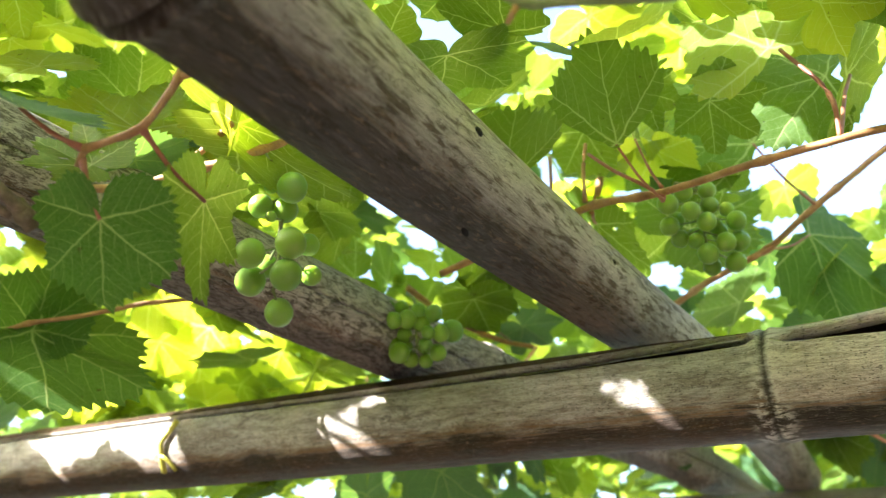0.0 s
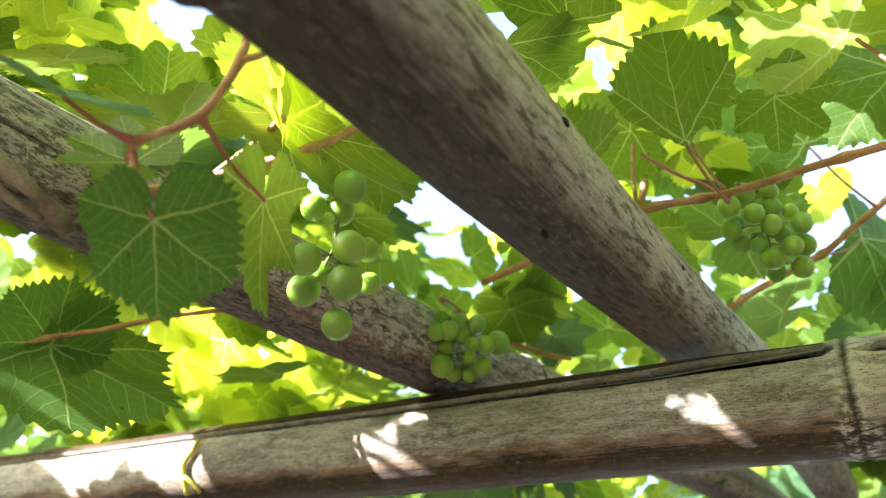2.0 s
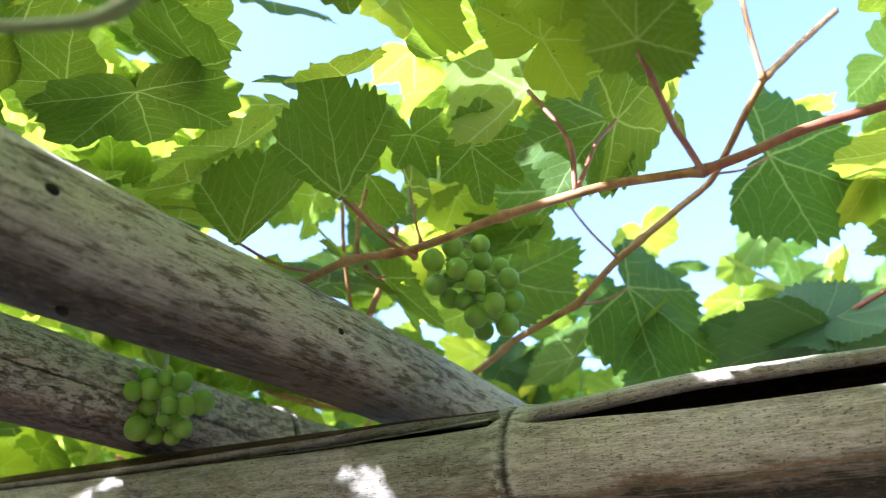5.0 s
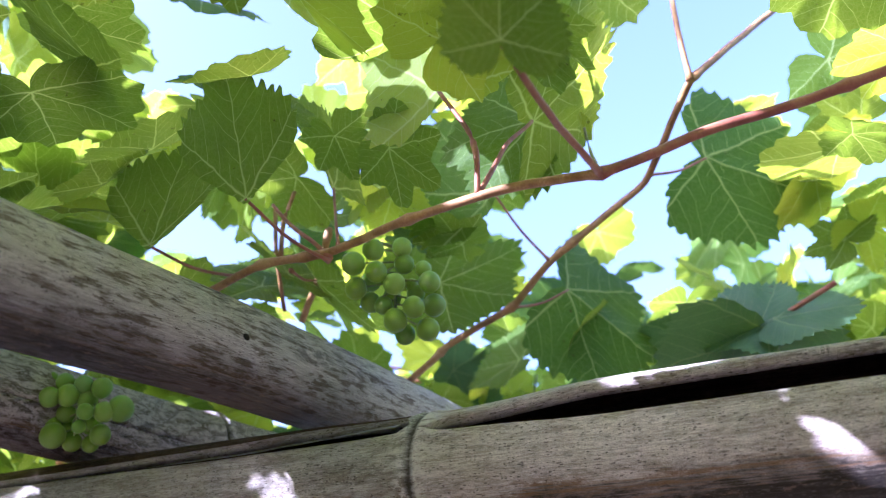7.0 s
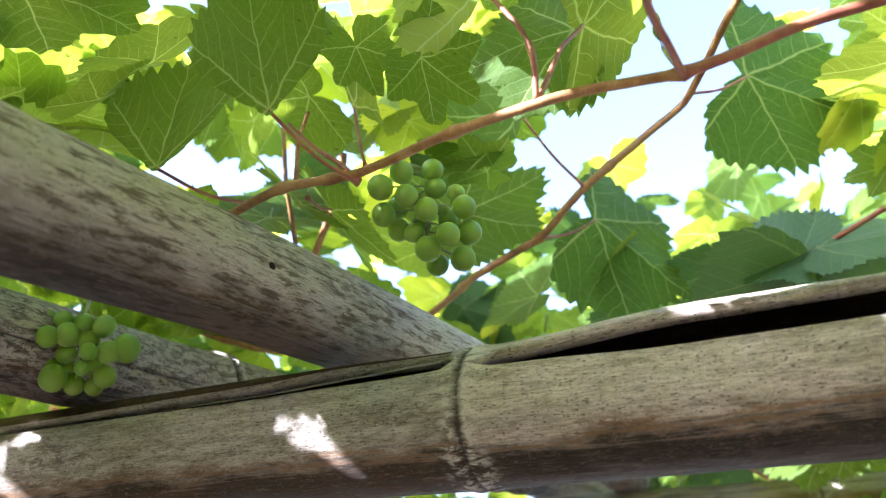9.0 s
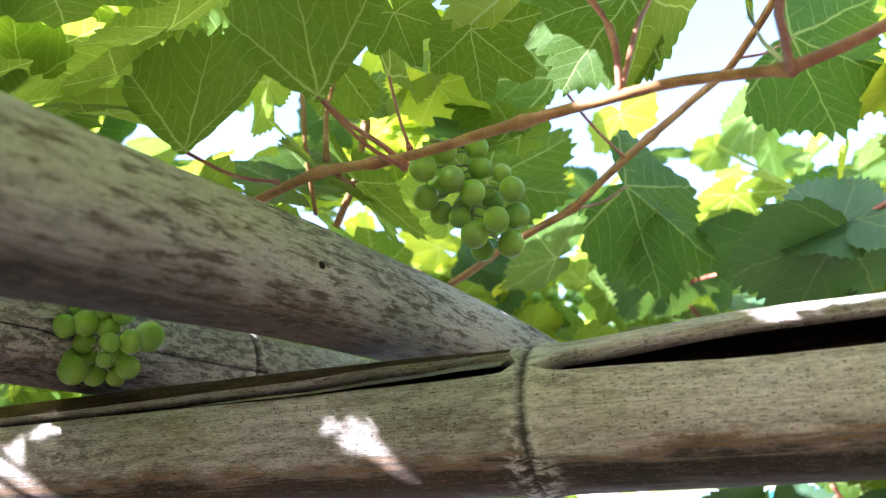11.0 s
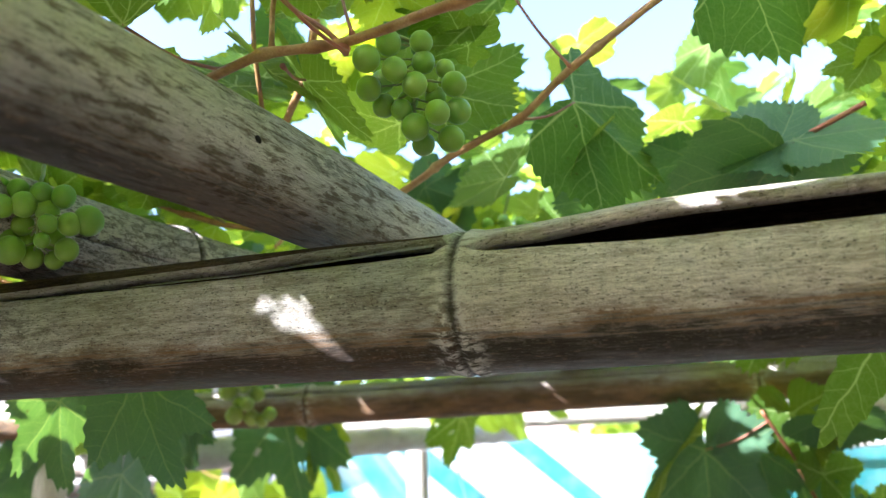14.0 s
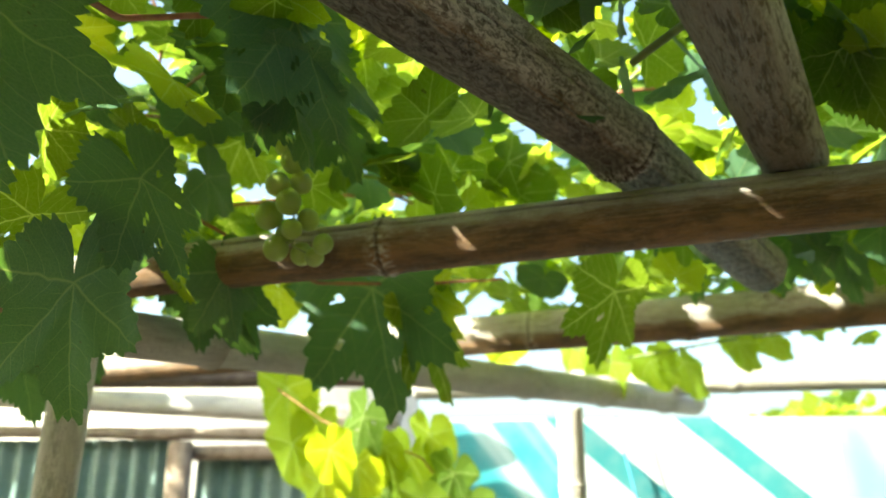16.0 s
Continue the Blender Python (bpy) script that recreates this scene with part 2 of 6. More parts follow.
def leaf_material(name, shade_a, shade_b, through_a, through_b, share=0.5, gloss=0.5, veins=1.0, shine=0.14):
    mat, nodes, links, shader = material(name)
    own = calc(nodes, links, "FRACT", calc(nodes, links, "ADD", nodes.new("ShaderNodeObjectInfo").outputs["Random"], nodes.new("ShaderNodeNewGeometry").outputs["Random Per Island"]))
    pos = nodes.new("ShaderNodeNewGeometry").outputs["Position"]
    vein = vein_mask(nodes, links, own)
    blot = noise_node(nodes, links, pos, 45, 4, 0.6)
    cell = nodes.new("ShaderNodeTexVoronoi")
    cell.feature = "DISTANCE_TO_EDGE"
    cell.inputs["Scale"].default_value = 430
    links.new(pos, cell.inputs["Vector"])
    net = ramp(nodes, links, cell.outputs["Distance"], [(0.0, grey(1)), (0.08, grey(0))])
    spots = ramp(nodes, links, noise_node(nodes, links, pos, 130, 3, 0.6), [(0.68, grey(0)), (0.73, grey(0.8))])
    k = calc(nodes, links, "ADD", calc(nodes, links, "MULTIPLY", own, 0.6), calc(nodes, links, "MULTIPLY", blot, 0.4))
    lines = calc(nodes, links, "MAXIMUM", calc(nodes, links, "MULTIPLY", vein, 0.9 * veins), calc(nodes, links, "MULTIPLY", net, 0.10))
    front = mix(nodes, links, k, shade_a, shade_b)
    front = mix(nodes, links, spots, front, (0.05, 0.045, 0.015))
    front = mix(nodes, links, lines, front, (0.42, 0.50, 0.20))
    thru = mix(nodes, links, k, through_a, through_b)
    thru = mix(nodes, links, spots, thru, (0.10, 0.09, 0.015))
    thru = mix(nodes, links, lines, thru, (0.82, 0.90, 0.22))
    links.new(front, shader.inputs["Base Color"])
    shader.inputs["Roughness"].default_value = gloss
    shader.inputs["Specular IOR Level"].default_value = shine
    bump(nodes, links, shader, calc(nodes, links, "SUBTRACT", blot, calc(nodes, links, "ADD", vein, calc(nodes, links, "MULTIPLY", net, 0.4))), 0.4, 0.0008)
    lit = nodes.new("ShaderNodeBsdfTranslucent")
    links.new(thru, lit.inputs["Color"])
    both = nodes.new("ShaderNodeMixShader")
    both.inputs[0].default_value = share
    links.new(shader.outputs[0], both.inputs[1])
    links.new(lit.outputs[0], both.inputs[2])
    links.new(both.outputs[0], nodes["Material Output"].inputs["Surface"])
    return mat


LEAF = leaf_material("vine_leaf", (0.034, 0.09, 0.010), (0.07, 0.145, 0.016), (0.20, 0.335, 0.016), (0.42, 0.52, 0.022), 0.52)
# blue of the reflected sky is in the colour; shaded leaves use it too
LEAF_BLUE = leaf_material("sky_tinted_vine_leaf", (0.05, 0.122, 0.06), (0.075, 0.16, 0.088), (0.12, 0.28, 0.03), (0.2, 0.36, 0.04), 0.24, 0.46, 0.4, 0.32)
LEAF_YOUNG = leaf_material("young_vine_leaf", (0.13, 0.22, 0.02), (0.20, 0.29, 0.03), (0.46, 0.59, 0.012), (0.66, 0.71, 0.020), 0.6)
# darker, less translucent copy of vine_leaf: shade put into the leaf colour
LEAF_SHADE = leaf_material("shaded_vine_leaf", (0.042, 0.112, 0.018), (0.062, 0.145, 0.026), (0.12, 0.265, 0.020), (0.18, 0.325, 0.026), 0.38, 0.5, 0.8)
# brighter copy of vine_leaf, light put into the colour of dim leaves
LEAF_LIGHT = leaf_material("light_vine_leaf", (0.075, 0.145, 0.022), (0.11, 0.19, 0.03), (0.22, 0.375, 0.022), (0.36, 0.495, 0.030), 0.52)


def bark_material(name, a, b, c, rough=0.6):
    mat, nodes, links, shader = material(name)
    pos = nodes.new("ShaderNodeNewGeometry").outputs["Position"]
    n = noise_node(nodes, links, pos, 60, 5, 0.6)
    m = noise_node(nodes, links, pos, 700, 3, 0.6)
    base = ramp(nodes, links, n, [(0.32, a), (0.52, b), (0.72, c)])
    base = mix(nodes, links, ramp(nodes, links, m, [(0.4, grey(0.35)), (0.6, grey(0))]), base, a)
    links.new(base, shader.inputs["Base Color"])
    shader.inputs["Roughness"].default_value = rough
    bump(nodes, links, shader, m, 0.4, 0.0006)
    return mat


CANE_BROWN = bark_material("cane_brown", (0.20, 0.10, 0.035), (0.40, 0.215, 0.075), (0.52, 0.35, 0.15))
CANE_RED = bark_material("cane_red", (0.24, 0.075, 0.045), (0.38, 0.14, 0.08), (0.43, 0.24, 0.11), 0.5)
CANE_GREEN = bark_material("cane_green", (0.12, 0.17, 0.05), (0.22, 0.27, 0.09), (0.33, 0.30, 0.13), 0.5)
TWIG_OLD = bark_material("twig_old", (0.12, 0.09, 0.06), (0.28, 0.22, 0.15), (0.42, 0.36, 0.27), 0.8)
TIE = bark_material("tie_yellow", (0.50, 0.48, 0.06), (0.66, 0.62, 0.09), (0.74, 0.70, 0.18), 0.5)
TENDRIL = bark_material("tendril", (0.35, 0.36, 0.13), (0.5, 0.5, 0.22), (0.6, 0.55, 0.3), 0.5)


def grape_material(name, a, b):
    mat, nodes, links, shader = material(name)
    own = nodes.new("ShaderNodeObjectInfo").outputs["Random"]
    pos = nodes.new("ShaderNodeNewGeometry").outputs["Position"]
    bloom = noise_node(nodes, links, pos, 130, 4, 0.6)
    dots = ramp(nodes, links, noise_node(nodes, links, pos, 900, 2, 0.5), [(0.68, grey(0)), (0.74, grey(0.35))])
    base = mix(nodes, links, own, a, b)
    base = mix(nodes, links, ramp(nodes, links, bloom, [(0.45, grey(0)), (0.75, grey(0.18))]), base, (0.36, 0.47, 0.16))
    base = mix(nodes, links, dots, base, (0.2, 0.16, 0.07))
    links.new(base, shader.inputs["Base Color"])
    shader.inputs["Roughness"].default_value = 0.42
    shader.inputs["Subsurface Weight"].default_value = 0.8
    shader.inputs["Subsurface Radius"].default_value = (1.0, 1.0, 0.25)
    shader.inputs["Subsurface Scale"].default_value = 0.009
    return mat


GRAPE = grape_material("grape_green", (0.16, 0.31, 0.032), (0.25, 0.41, 0.05))
GRAPE_PALE = grape_material("grape_pale", (0.27, 0.38, 0.075), (0.36, 0.45, 0.11))


def plain_material(name, a, b, rough, scale=14.0, relief=0.2, metal=0.0):
    mat, nodes, links, shader = material(name)
    pos = nodes.new("ShaderNodeNewGeometry").outputs["Position"]
    n = noise_node(nodes, links, pos, scale, 6, 0.6)
    f = noise_node(nodes, links, pos, scale * 14, 3, 0.6)
    base = mix(nodes, links, ramp(nodes, links, n, [(0.35, grey(0)), (0.68, grey(1))]), a, b)
    base = mix(nodes, links, ramp(nodes, links, f, [(0.35, grey(0.3)), (0.6, grey(0))]), base, tuple(v * 0.55 for v in a))
    links.new(base, shader.inputs["Base Color"])
    shader.inputs["Roughness"].default_value = rough
    shader.inputs["Metallic"].default_value = metal
    bump(nodes, links, shader, f, relief, 0.004)
    return mat


def sheet_material(name, a, b, through, share, stretched=(1.2, 1.2, 0.6), skew=0.0, soft=(0.46, 0.62)):
    """Thin plastic; skew leans its pale streaks."""
    mat, nodes, links, shader = material(name)
    pos = nodes.new("ShaderNodeNewGeometry").outputs["Position"]
    axes = nodes.new("ShaderNodeSeparateXYZ")
    links.new(pos, axes.inputs[0])
    leant = nodes.new("ShaderNodeCombineXYZ")
    links.new(calc(nodes, links, "ADD", axes.outputs[0], calc(nodes, links, "MULTIPLY", axes.outputs[2], skew)), leant.inputs[0])
    links.new(axes.outputs[1], leant.inputs[1])
    links.new(axes.outputs[2], leant.inputs[2])
    n = noise_node(nodes, links, stretch(nodes, links, leant.outputs[0], stretched), 1.6, 3, 0.5)
    base = mix(nodes, links, ramp(nodes, links, n, [(soft[0], grey(0)), (soft[1], grey(1))]), a, b)
    dust = noise_node(nodes, links, pos, 9, 6, 0.65)
    base = mix(nodes, links, ramp(nodes, links, dust, [(0.45, grey(0)), (0.75, grey(0.25))]), base, (0.55, 0.53, 0.48))
    links.new(base, shader.inputs["Base Color"])
    shader.inputs["Roughness"].default_value = 0.35
    lit = nodes.new("ShaderNodeBsdfTranslucent")
    lit.inputs["Color"].default_value = (*through, 1)
    both = nodes.new("ShaderNodeMixShader")
    both.inputs[0].default_value = share
    links.new(shader.outputs[0], both.inputs[1])
    links.new(lit.outputs[0], both.inputs[2])
    links.new(both.outputs[0], nodes["Material Output"].inputs["Surface"])
    return mat


SHEET_WHITE = sheet_material("plastic_sheet_white", (0.66, 0.72, 0.74), (0.80, 0.80, 0.83), (0.8, 0.86, 0.86), 0.3, (1.6, 1.2, 0.7), 0.7, (0.40, 0.62))
SHEET_TEAL = sheet_material("plastic_sheet_turquoise", (0.035, 0.20, 0.22), (0.06, 0.27, 0.285), (0.05, 0.36, 0.38), 0.2)
SHEET_MINT = sheet_material("plastic_sheet_mint", (0.26, 0.58, 0.54), (0.74, 0.82, 0.80), (0.5, 0.8, 0.72), 0.3, (3.0, 1.0, 0.8), 0.2, (0.36, 0.66))
SHEET_LEFT = sheet_material("plastic_sheet_streaked", (0.05, 0.30, 0.34), (0.74, 0.82, 0.82), (0.3, 0.7, 0.7), 0.3, (4.2, 1.0, 0.35), 0.75, (0.50, 0.68))
WOOD_DARK = plain_material("wood_dark", (0.10, 0.065, 0.045), (0.20, 0.14, 0.10), 0.8, 20, 0.6)
CORD = plain_material("cord_blue", (0.05, 0.25, 0.42), (0.10, 0.38, 0.5), 0.6)
ZINC = plain_material("painted_zinc", (0.11, 0.19, 0.18), (0.21, 0.29, 0.265), 0.5, 5, 0.2, 0.0)
WOOD_GREY = plain_material("wood_weathered", (0.20, 0.145, 0.105), (0.40, 0.32, 0.25), 0.8, 20, 0.6)
ROOF = plain_material("roof_clay", (0.50, 0.36, 0.27), (0.66, 0.52, 0.42), 0.85, 7, 0.5)
SOIL = plain_material("soil", (0.04, 0.03, 0.02), (0.085, 0.064, 0.042), 0.95, 4, 0.8)
BRICK_DARK = plain_material("wall_dark_brick", (0.10, 0.065, 0.05), (0.17, 0.12, 0.09), 0.9, 3, 0.4)
WALL = plain_material("wall_lime", (0.62, 0.57, 0.5), (0.74, 0.70, 0.63), 0.9, 2, 0.3)


# ---- building helpers ----
def mesh_object(name, bm, mats, parent=None, label="", smooth=True):
    me = bpy.data.meshes.new(name)
    bm.to_mesh(me)
    bm.free()
    for m in mats if isinstance(mats, (list, tuple)) else (mats,):
        me.materials.append(m)
    if smooth:
        me.polygons.foreach_set("use_smooth", [True] * len(me.polygons))
    ob = new(name, me)
    if parent:
        ob.parent = parent
    if label:
        tagged(ob, label)
    return ob


def part(name, bm, mat, parent, label=""):
    return mesh_object(name, bm, mat, parent, label)


def thing(name, at=(0, 0, 0), label="", category="", group="", kind=""):
    ob = new(name)
    ob.empty_display_size = 0.05
    ob.location = at
    return tagged(ob, label, category, group, kind)


def local(parent, p):
    """A world point in the frame of an unturned parent (or parent part)."""
    p = Vector(p)
    while parent:
        p = p - parent.location
        parent = parent.parent
    return p


def spline(points, step):
    """Points every step metres along a smooth line through the given ones."""
    ps = [Vector(p) for p in points]
    if len(ps) == 2:
        n = max(2, int((ps[1] - ps[0]).length / step))
        return [ps[0].lerp(ps[1], i / n) for i in range(n + 1)]
    ext = [ps[0] * 2 - ps[1], *ps, ps[-1] * 2 - ps[-2]]
    out = []
    for a, b, c, d in zip(ext, ext[1:], ext[2:], ext[3:]):
        n = max(1, int((c - b).length / step))
        for i in range(n):
            t = i / n
            out.append(0.5 * (2 * b + (c - a) * t + (2 * a - 5 * b + 4 * c - d) * t * t + (3 * b - a - 3 * c + d) * t ** 3))
    return out + [ps[-1]]


def frames_along(line, up=Vector((0, 0, 1))):
    """For each point the unit vectors side and up across the line."""
    out = []
    for i, p in enumerate(line):
        d = (line[min(i + 1, len(line) - 1)] - line[max(i - 1, 0)]).normalized()
        ref = up if abs(d.dot(up)) < 0.95 else Vector((0, 1, 0))
        s = d.cross(ref).normalized()
        out.append((p, s, s.cross(d).normalized(), d))
    return out


def kinked(points, step):
    """Points every step metres along straight stretches whose corners are only a little rounded."""
    ps = [Vector(p) for p in points]
    out = []
    for a, b in zip(ps, ps[1:]):
        n = max(2, int((b - a).length / step))
        out += [a.lerp(b, i / n) for i in range(n)]
    out.append(ps[-1])
    return [out[0]] + [(a + 2 * b + c) / 4 for a, b, c in zip(out, out[1:], out[2:])] + [out[-1]]


def rod(points, radius, step=0.012, sides=8, knots=(), knot=1.5, taper=1.0, bm=None, mat=0, wob=0.0, kink=False):
    """A round stem along a smooth line; knots: fractions of its length at which it swells."""
    bm = bm or bmesh.new()
    line = kinked(points, step) if kink else spline(points, step)
    rings, n = [], len(line)
    for i, (p, s, u, d) in enumerate(frames_along(line)):
        f = i / max(1, n - 1)
        r = radius * (1 + (taper - 1) * f)
        for k in knots:
            r *= 1 + (knot - 1) * math.exp(-((f - k) * n * step / 0.0042) ** 2)
        if wob:
            p = p + wob * noise.noise_vector(p * 35)
        rings.append([bm.verts.new(p + r * (math.cos(a) * s + math.sin(a) * u)) for a in (2 * math.pi * j / sides for j in range(sides))])
    for a, b in zip(rings, rings[1:]):
        for j in range(sides):
            bm.faces.new((a[j], a[(j + 1) % sides], b[(j + 1) % sides], b[j])).material_index = mat
    bm.faces.new(rings[0][::-1]).material_index = mat
    bm.faces.new(rings[-1]).material_index = mat
    return bm


def pole(points, radius, nodes=(), gap=None, wall=0.0065, radius_end=None, sides=56, step=0.012, lift=None, seed=0, node_size=1.0, second=None):
    """A bamboo pole: a hollow culm with ringed nodes at the given metres along it.
    gap: functions of the metres along that give the middle and the half width, in radians, of a lengthwise split; lift: how far the skin stands off;
    second: tells from the metres along and the angle where the second material lies."""
    bm = bmesh.new()
    uvs = bm.loops.layers.uv.new()
    line = spline(points, step)
    total = [0.0]
    for a, b in zip(line, line[1:]):
        total.append(total[-1] + (b - a).length)
    # extra rings close to the nodes
    extra = []
    for s in nodes:
        for o in (-0.011, -0.007, -0.004, -0.002, 0.0, 0.002, 0.004, 0.007, 0.011):
            if 0 < s + o < total[-1]:
                extra.append(s + o)
    stations = sorted([s for s in total if all(abs(s - e) > 0.0012 for e in extra)] + extra)
    pts, j = [], 0
    for s in stations:
        while j < len(total) - 2 and total[j + 1] < s:
            j += 1
        pts.append(line[j].lerp(line[j + 1], min(1, (s - total[j]) / max(1e-9, total[j + 1] - total[j]))))
    rows = []
    for s, (p, side, up, d) in zip(stations, frames_along(pts)):
        f = s / total[-1]
        r0 = radius + ((radius_end or radius) - radius) * f
        bulge = 0.0
        for k in nodes:
            x = s - k
            bulge += node_size * (0.0022 * math.exp(-((x + 0.0045) / 0.0028) ** 2) + 0.0026 * math.exp(-((x - 0.0045) / 0.0032) ** 2) - 0.0016 * math.exp(-(x / 0.0018) ** 2) + 0.0012 * math.exp(-(x / 0.02) ** 2))
        half = gap[1](s) if gap else 0.0
        mid = gap[0](s) if gap else math.pi
        outer, inner = [], []
        for i in range(sides + 1):
            a = mid + half + (2 * math.pi - 2 * half) * i / sides
            q = Vector((math.cos(a) * 1.3, math.sin(a) * 1.3, s * 4 + seed * 7.3))
            r = r0 + bulge + 0.0013 * noise.noise(q) + 0.0004 * noise.noise(q * 6)
            way = math.cos(a) * side + math.sin(a) * up
            rise = lift(s, a % (2 * math.pi)) if lift else 0.0
            turn = (a + math.pi / 2 + math.pi) % (2 * math.pi) - math.pi
            outer.append((bm.verts.new(p + way * (r + rise)), (s, turn * radius)))
            inner.append((bm.verts.new(p + way * (r0 - wall + rise)), (s, turn * radius + wall)))
        rows.append((outer, inner))

    def quad(*vs, mat=0):
        f = bm.faces.new([v for v, _ in vs])
        f.material_index = mat
        us = [c[1] for _, c in vs]
        for loop, (_, c) in zip(f.loops, vs):
            v = c[1]
            if max(us) - min(us) > radius * 3 and v < 0:
                v += 2 * math.pi * radius
            loop[uvs].uv = (c[0], v)

    for (o1, i1), (o2, i2) in zip(rows, rows[1:]):
        for i in range(sides):
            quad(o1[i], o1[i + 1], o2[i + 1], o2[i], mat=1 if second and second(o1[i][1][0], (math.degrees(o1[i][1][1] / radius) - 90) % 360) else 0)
            # a split pole's inner wall is painted dark for the shade inside
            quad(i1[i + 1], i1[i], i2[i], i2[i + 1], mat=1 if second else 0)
        quad(i1[0], o1[0], o2[0], i2[0])
        quad(o1[sides], i1[sides], i2[sides], o2[sides])
    for o, i in (rows[0], rows[-1]):
        for k in range(sides):
            f = [o[k], i[k], i[k + 1], o[k + 1]]
            quad(*(f if o is rows[0][0] else f[::-1]))
    if not gap:
        bmesh.ops.remove_doubles(bm, verts=bm.verts, dist=0.00005)
    return bm


# ---- vine leaves ----
LOBES = {  # angle from the tip in degrees, length; kinds differ in how deeply they are cut
    "round": ((0, 1.0), (27, 0.84), (52, 0.93), (78, 0.80), (104, 0.84), (134, 0.66), (158, 0.50), (172, 0.30), (180, 0.06)),
    "lobed": ((0, 1.0), (26, 0.66), (50, 0.95), (77, 0.62), (104, 0.80), (132, 0.60), (156, 0.52), (171, 0.32), (180, 0.05)),
    "cut": ((0, 1.0), (24, 0.50), (47, 0.98), (74, 0.46), (103, 0.84), (130, 0.50), (154, 0.50), (170, 0.30), (180, 0.05)),
    "fan": ((0, 1.0), (25, 0.86), (48, 0.96), (72, 0.86), (95, 0.82), (112, 0.55), (126, 0.24), (150, 0.08), (180, 0.04)),
    "wedge": ((0, 1.0), (22, 0.92), (42, 0.98), (56, 0.88), (63, 0.72), (68, 0.36), (76, 0.12), (110, 0.05), (180, 0.03)),
    "wide": ((0, 1.0), (24, 0.88), (45, 1.02), (70, 0.94), (96, 0.98), (122, 0.80), (150, 0.50), (168, 0.22), (180, 0.04)),
}
MAIN_VEINS = (0, 50, -50, 104, -104)


def outline(kind, phi, seed, teeth):
    """The leaf's radius at the angle phi (degrees from its tip)."""
    a = abs((phi + 180) % 360 - 180)
    keys = LOBES[kind]
    r = keys[-1][1]
    for (a0, r0), (a1, r1) in zip(keys, keys[1:]):
        if a0 <= a <= a1:
            f = (a - a0) / (a1 - a0)
            f = f * f * (3 - 2 * f) if a < 150 else f
            r = r0 + (r1 - r0) * f
            break
    r *= 1 + 0.09 * noise.noise(Vector((phi * 0.035, seed * 3.1, 0)))
    if teeth and a < 165:
        w = (phi * 0.135 + 0.35 * noise.noise(Vector((phi * 0.05, seed, 5)))) % 1.0
        r *= 1 + (0.13 + 0.05 * noise.noise(Vector((phi * 0.09, seed, 9)))) * ((w / 0.62 if w < 0.62 else (1 - w) / 0.38) - 0.5)
    return r


def relief(x, y, seed, cup, fold):
    """Height of the leaf blade over its plane (leaf length 1)."""
    r = math.hypot(x, y)
    phi = math.degrees(math.atan2(x, y))
    near = min(abs((phi - v + 180) % 360 - 180) for v in MAIN_VEINS)
    z = 0.055 * r * min(1, near / 22) - cup * r * r + fold * abs(x)
    z += 0.07 * r * noise.noise(Vector((x * 2.2, y * 2.2, seed * 5.7)))
    z += 0.03 * r * r * noise.noise(Vector((x * 7, y * 7, seed * 2.3)))
    return z


def leaf_mesh(name, kind, seed, cup, fold, mats, rings=(0.12, 0.22, 0.32, 0.42, 0.52, 0.62, 0.72, 0.82, 0.9, 0.96, 1.0), segments=150, holes=0):
    bm = bmesh.new()
    rng = random.Random(int(seed * 100))
    z = lambda x, y: relief(x, y, seed, cup, fold)
    mid = bm.verts.new((0, 0, 0))
    loops = []
    for f in rings:
        ring = []
        for i in range(segments):
            phi = 360 * i / segments
            r = f * (outline(kind, phi, seed, f > 0.9) if f > 0.6 else outline(kind, phi, seed, False))
            x, y = r * math.sin(radians(phi)), r * math.cos(radians(phi))
            ring.append(bm.verts.new((x, y, z(x, y))))
        loops.append(ring)
    eaten = [(rng.uniform(-0.6, 0.6), rng.uniform(-0.2, 0.6), rng.uniform(0.025, 0.06)) for _ in range(holes)]
    for i in range(segments):
        bm.faces.new((mid, loops[0][(i + 1) % segments], loops[0][i]))
        for a, b in zip(loops, loops[1:]):
            c = (a[i].co + b[i].co) / 2
            if any(math.hypot(c.x - x, (c.y - y) * 1.5) < r for x, y, r in eaten):
                continue
            bm.faces.new((a[i], a[(i + 1) % segments], b[(i + 1) % segments], b[i]))

    uvs = bm.loops.layers.uv.new()
    for f in bm.faces:
        for loop in f.loops:
            loop[uvs].uv = loop.vert.co.xy
    me = bpy.data.meshes.new(name)
    bm.to_mesh(me)
    bm.free()
    for m in mats:
        me.materials.append(m)
    me.polygons.foreach_set("use_smooth", [True] * len(me.polygons))
    return me


LEAF_MESHES = {}
for kind in LOBES:
    # the last tone is the darkened copy for leaves in shade
    for tone, mat in (("green", LEAF), ("blue", LEAF_BLUE), ("young", LEAF_YOUNG), ("light", LEAF_LIGHT), ("old", LEAF_SHADE)):
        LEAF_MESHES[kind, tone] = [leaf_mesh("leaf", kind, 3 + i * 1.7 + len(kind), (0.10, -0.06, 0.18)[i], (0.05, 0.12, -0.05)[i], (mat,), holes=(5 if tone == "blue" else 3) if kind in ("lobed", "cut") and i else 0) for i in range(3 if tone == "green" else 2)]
leaf_count = 0


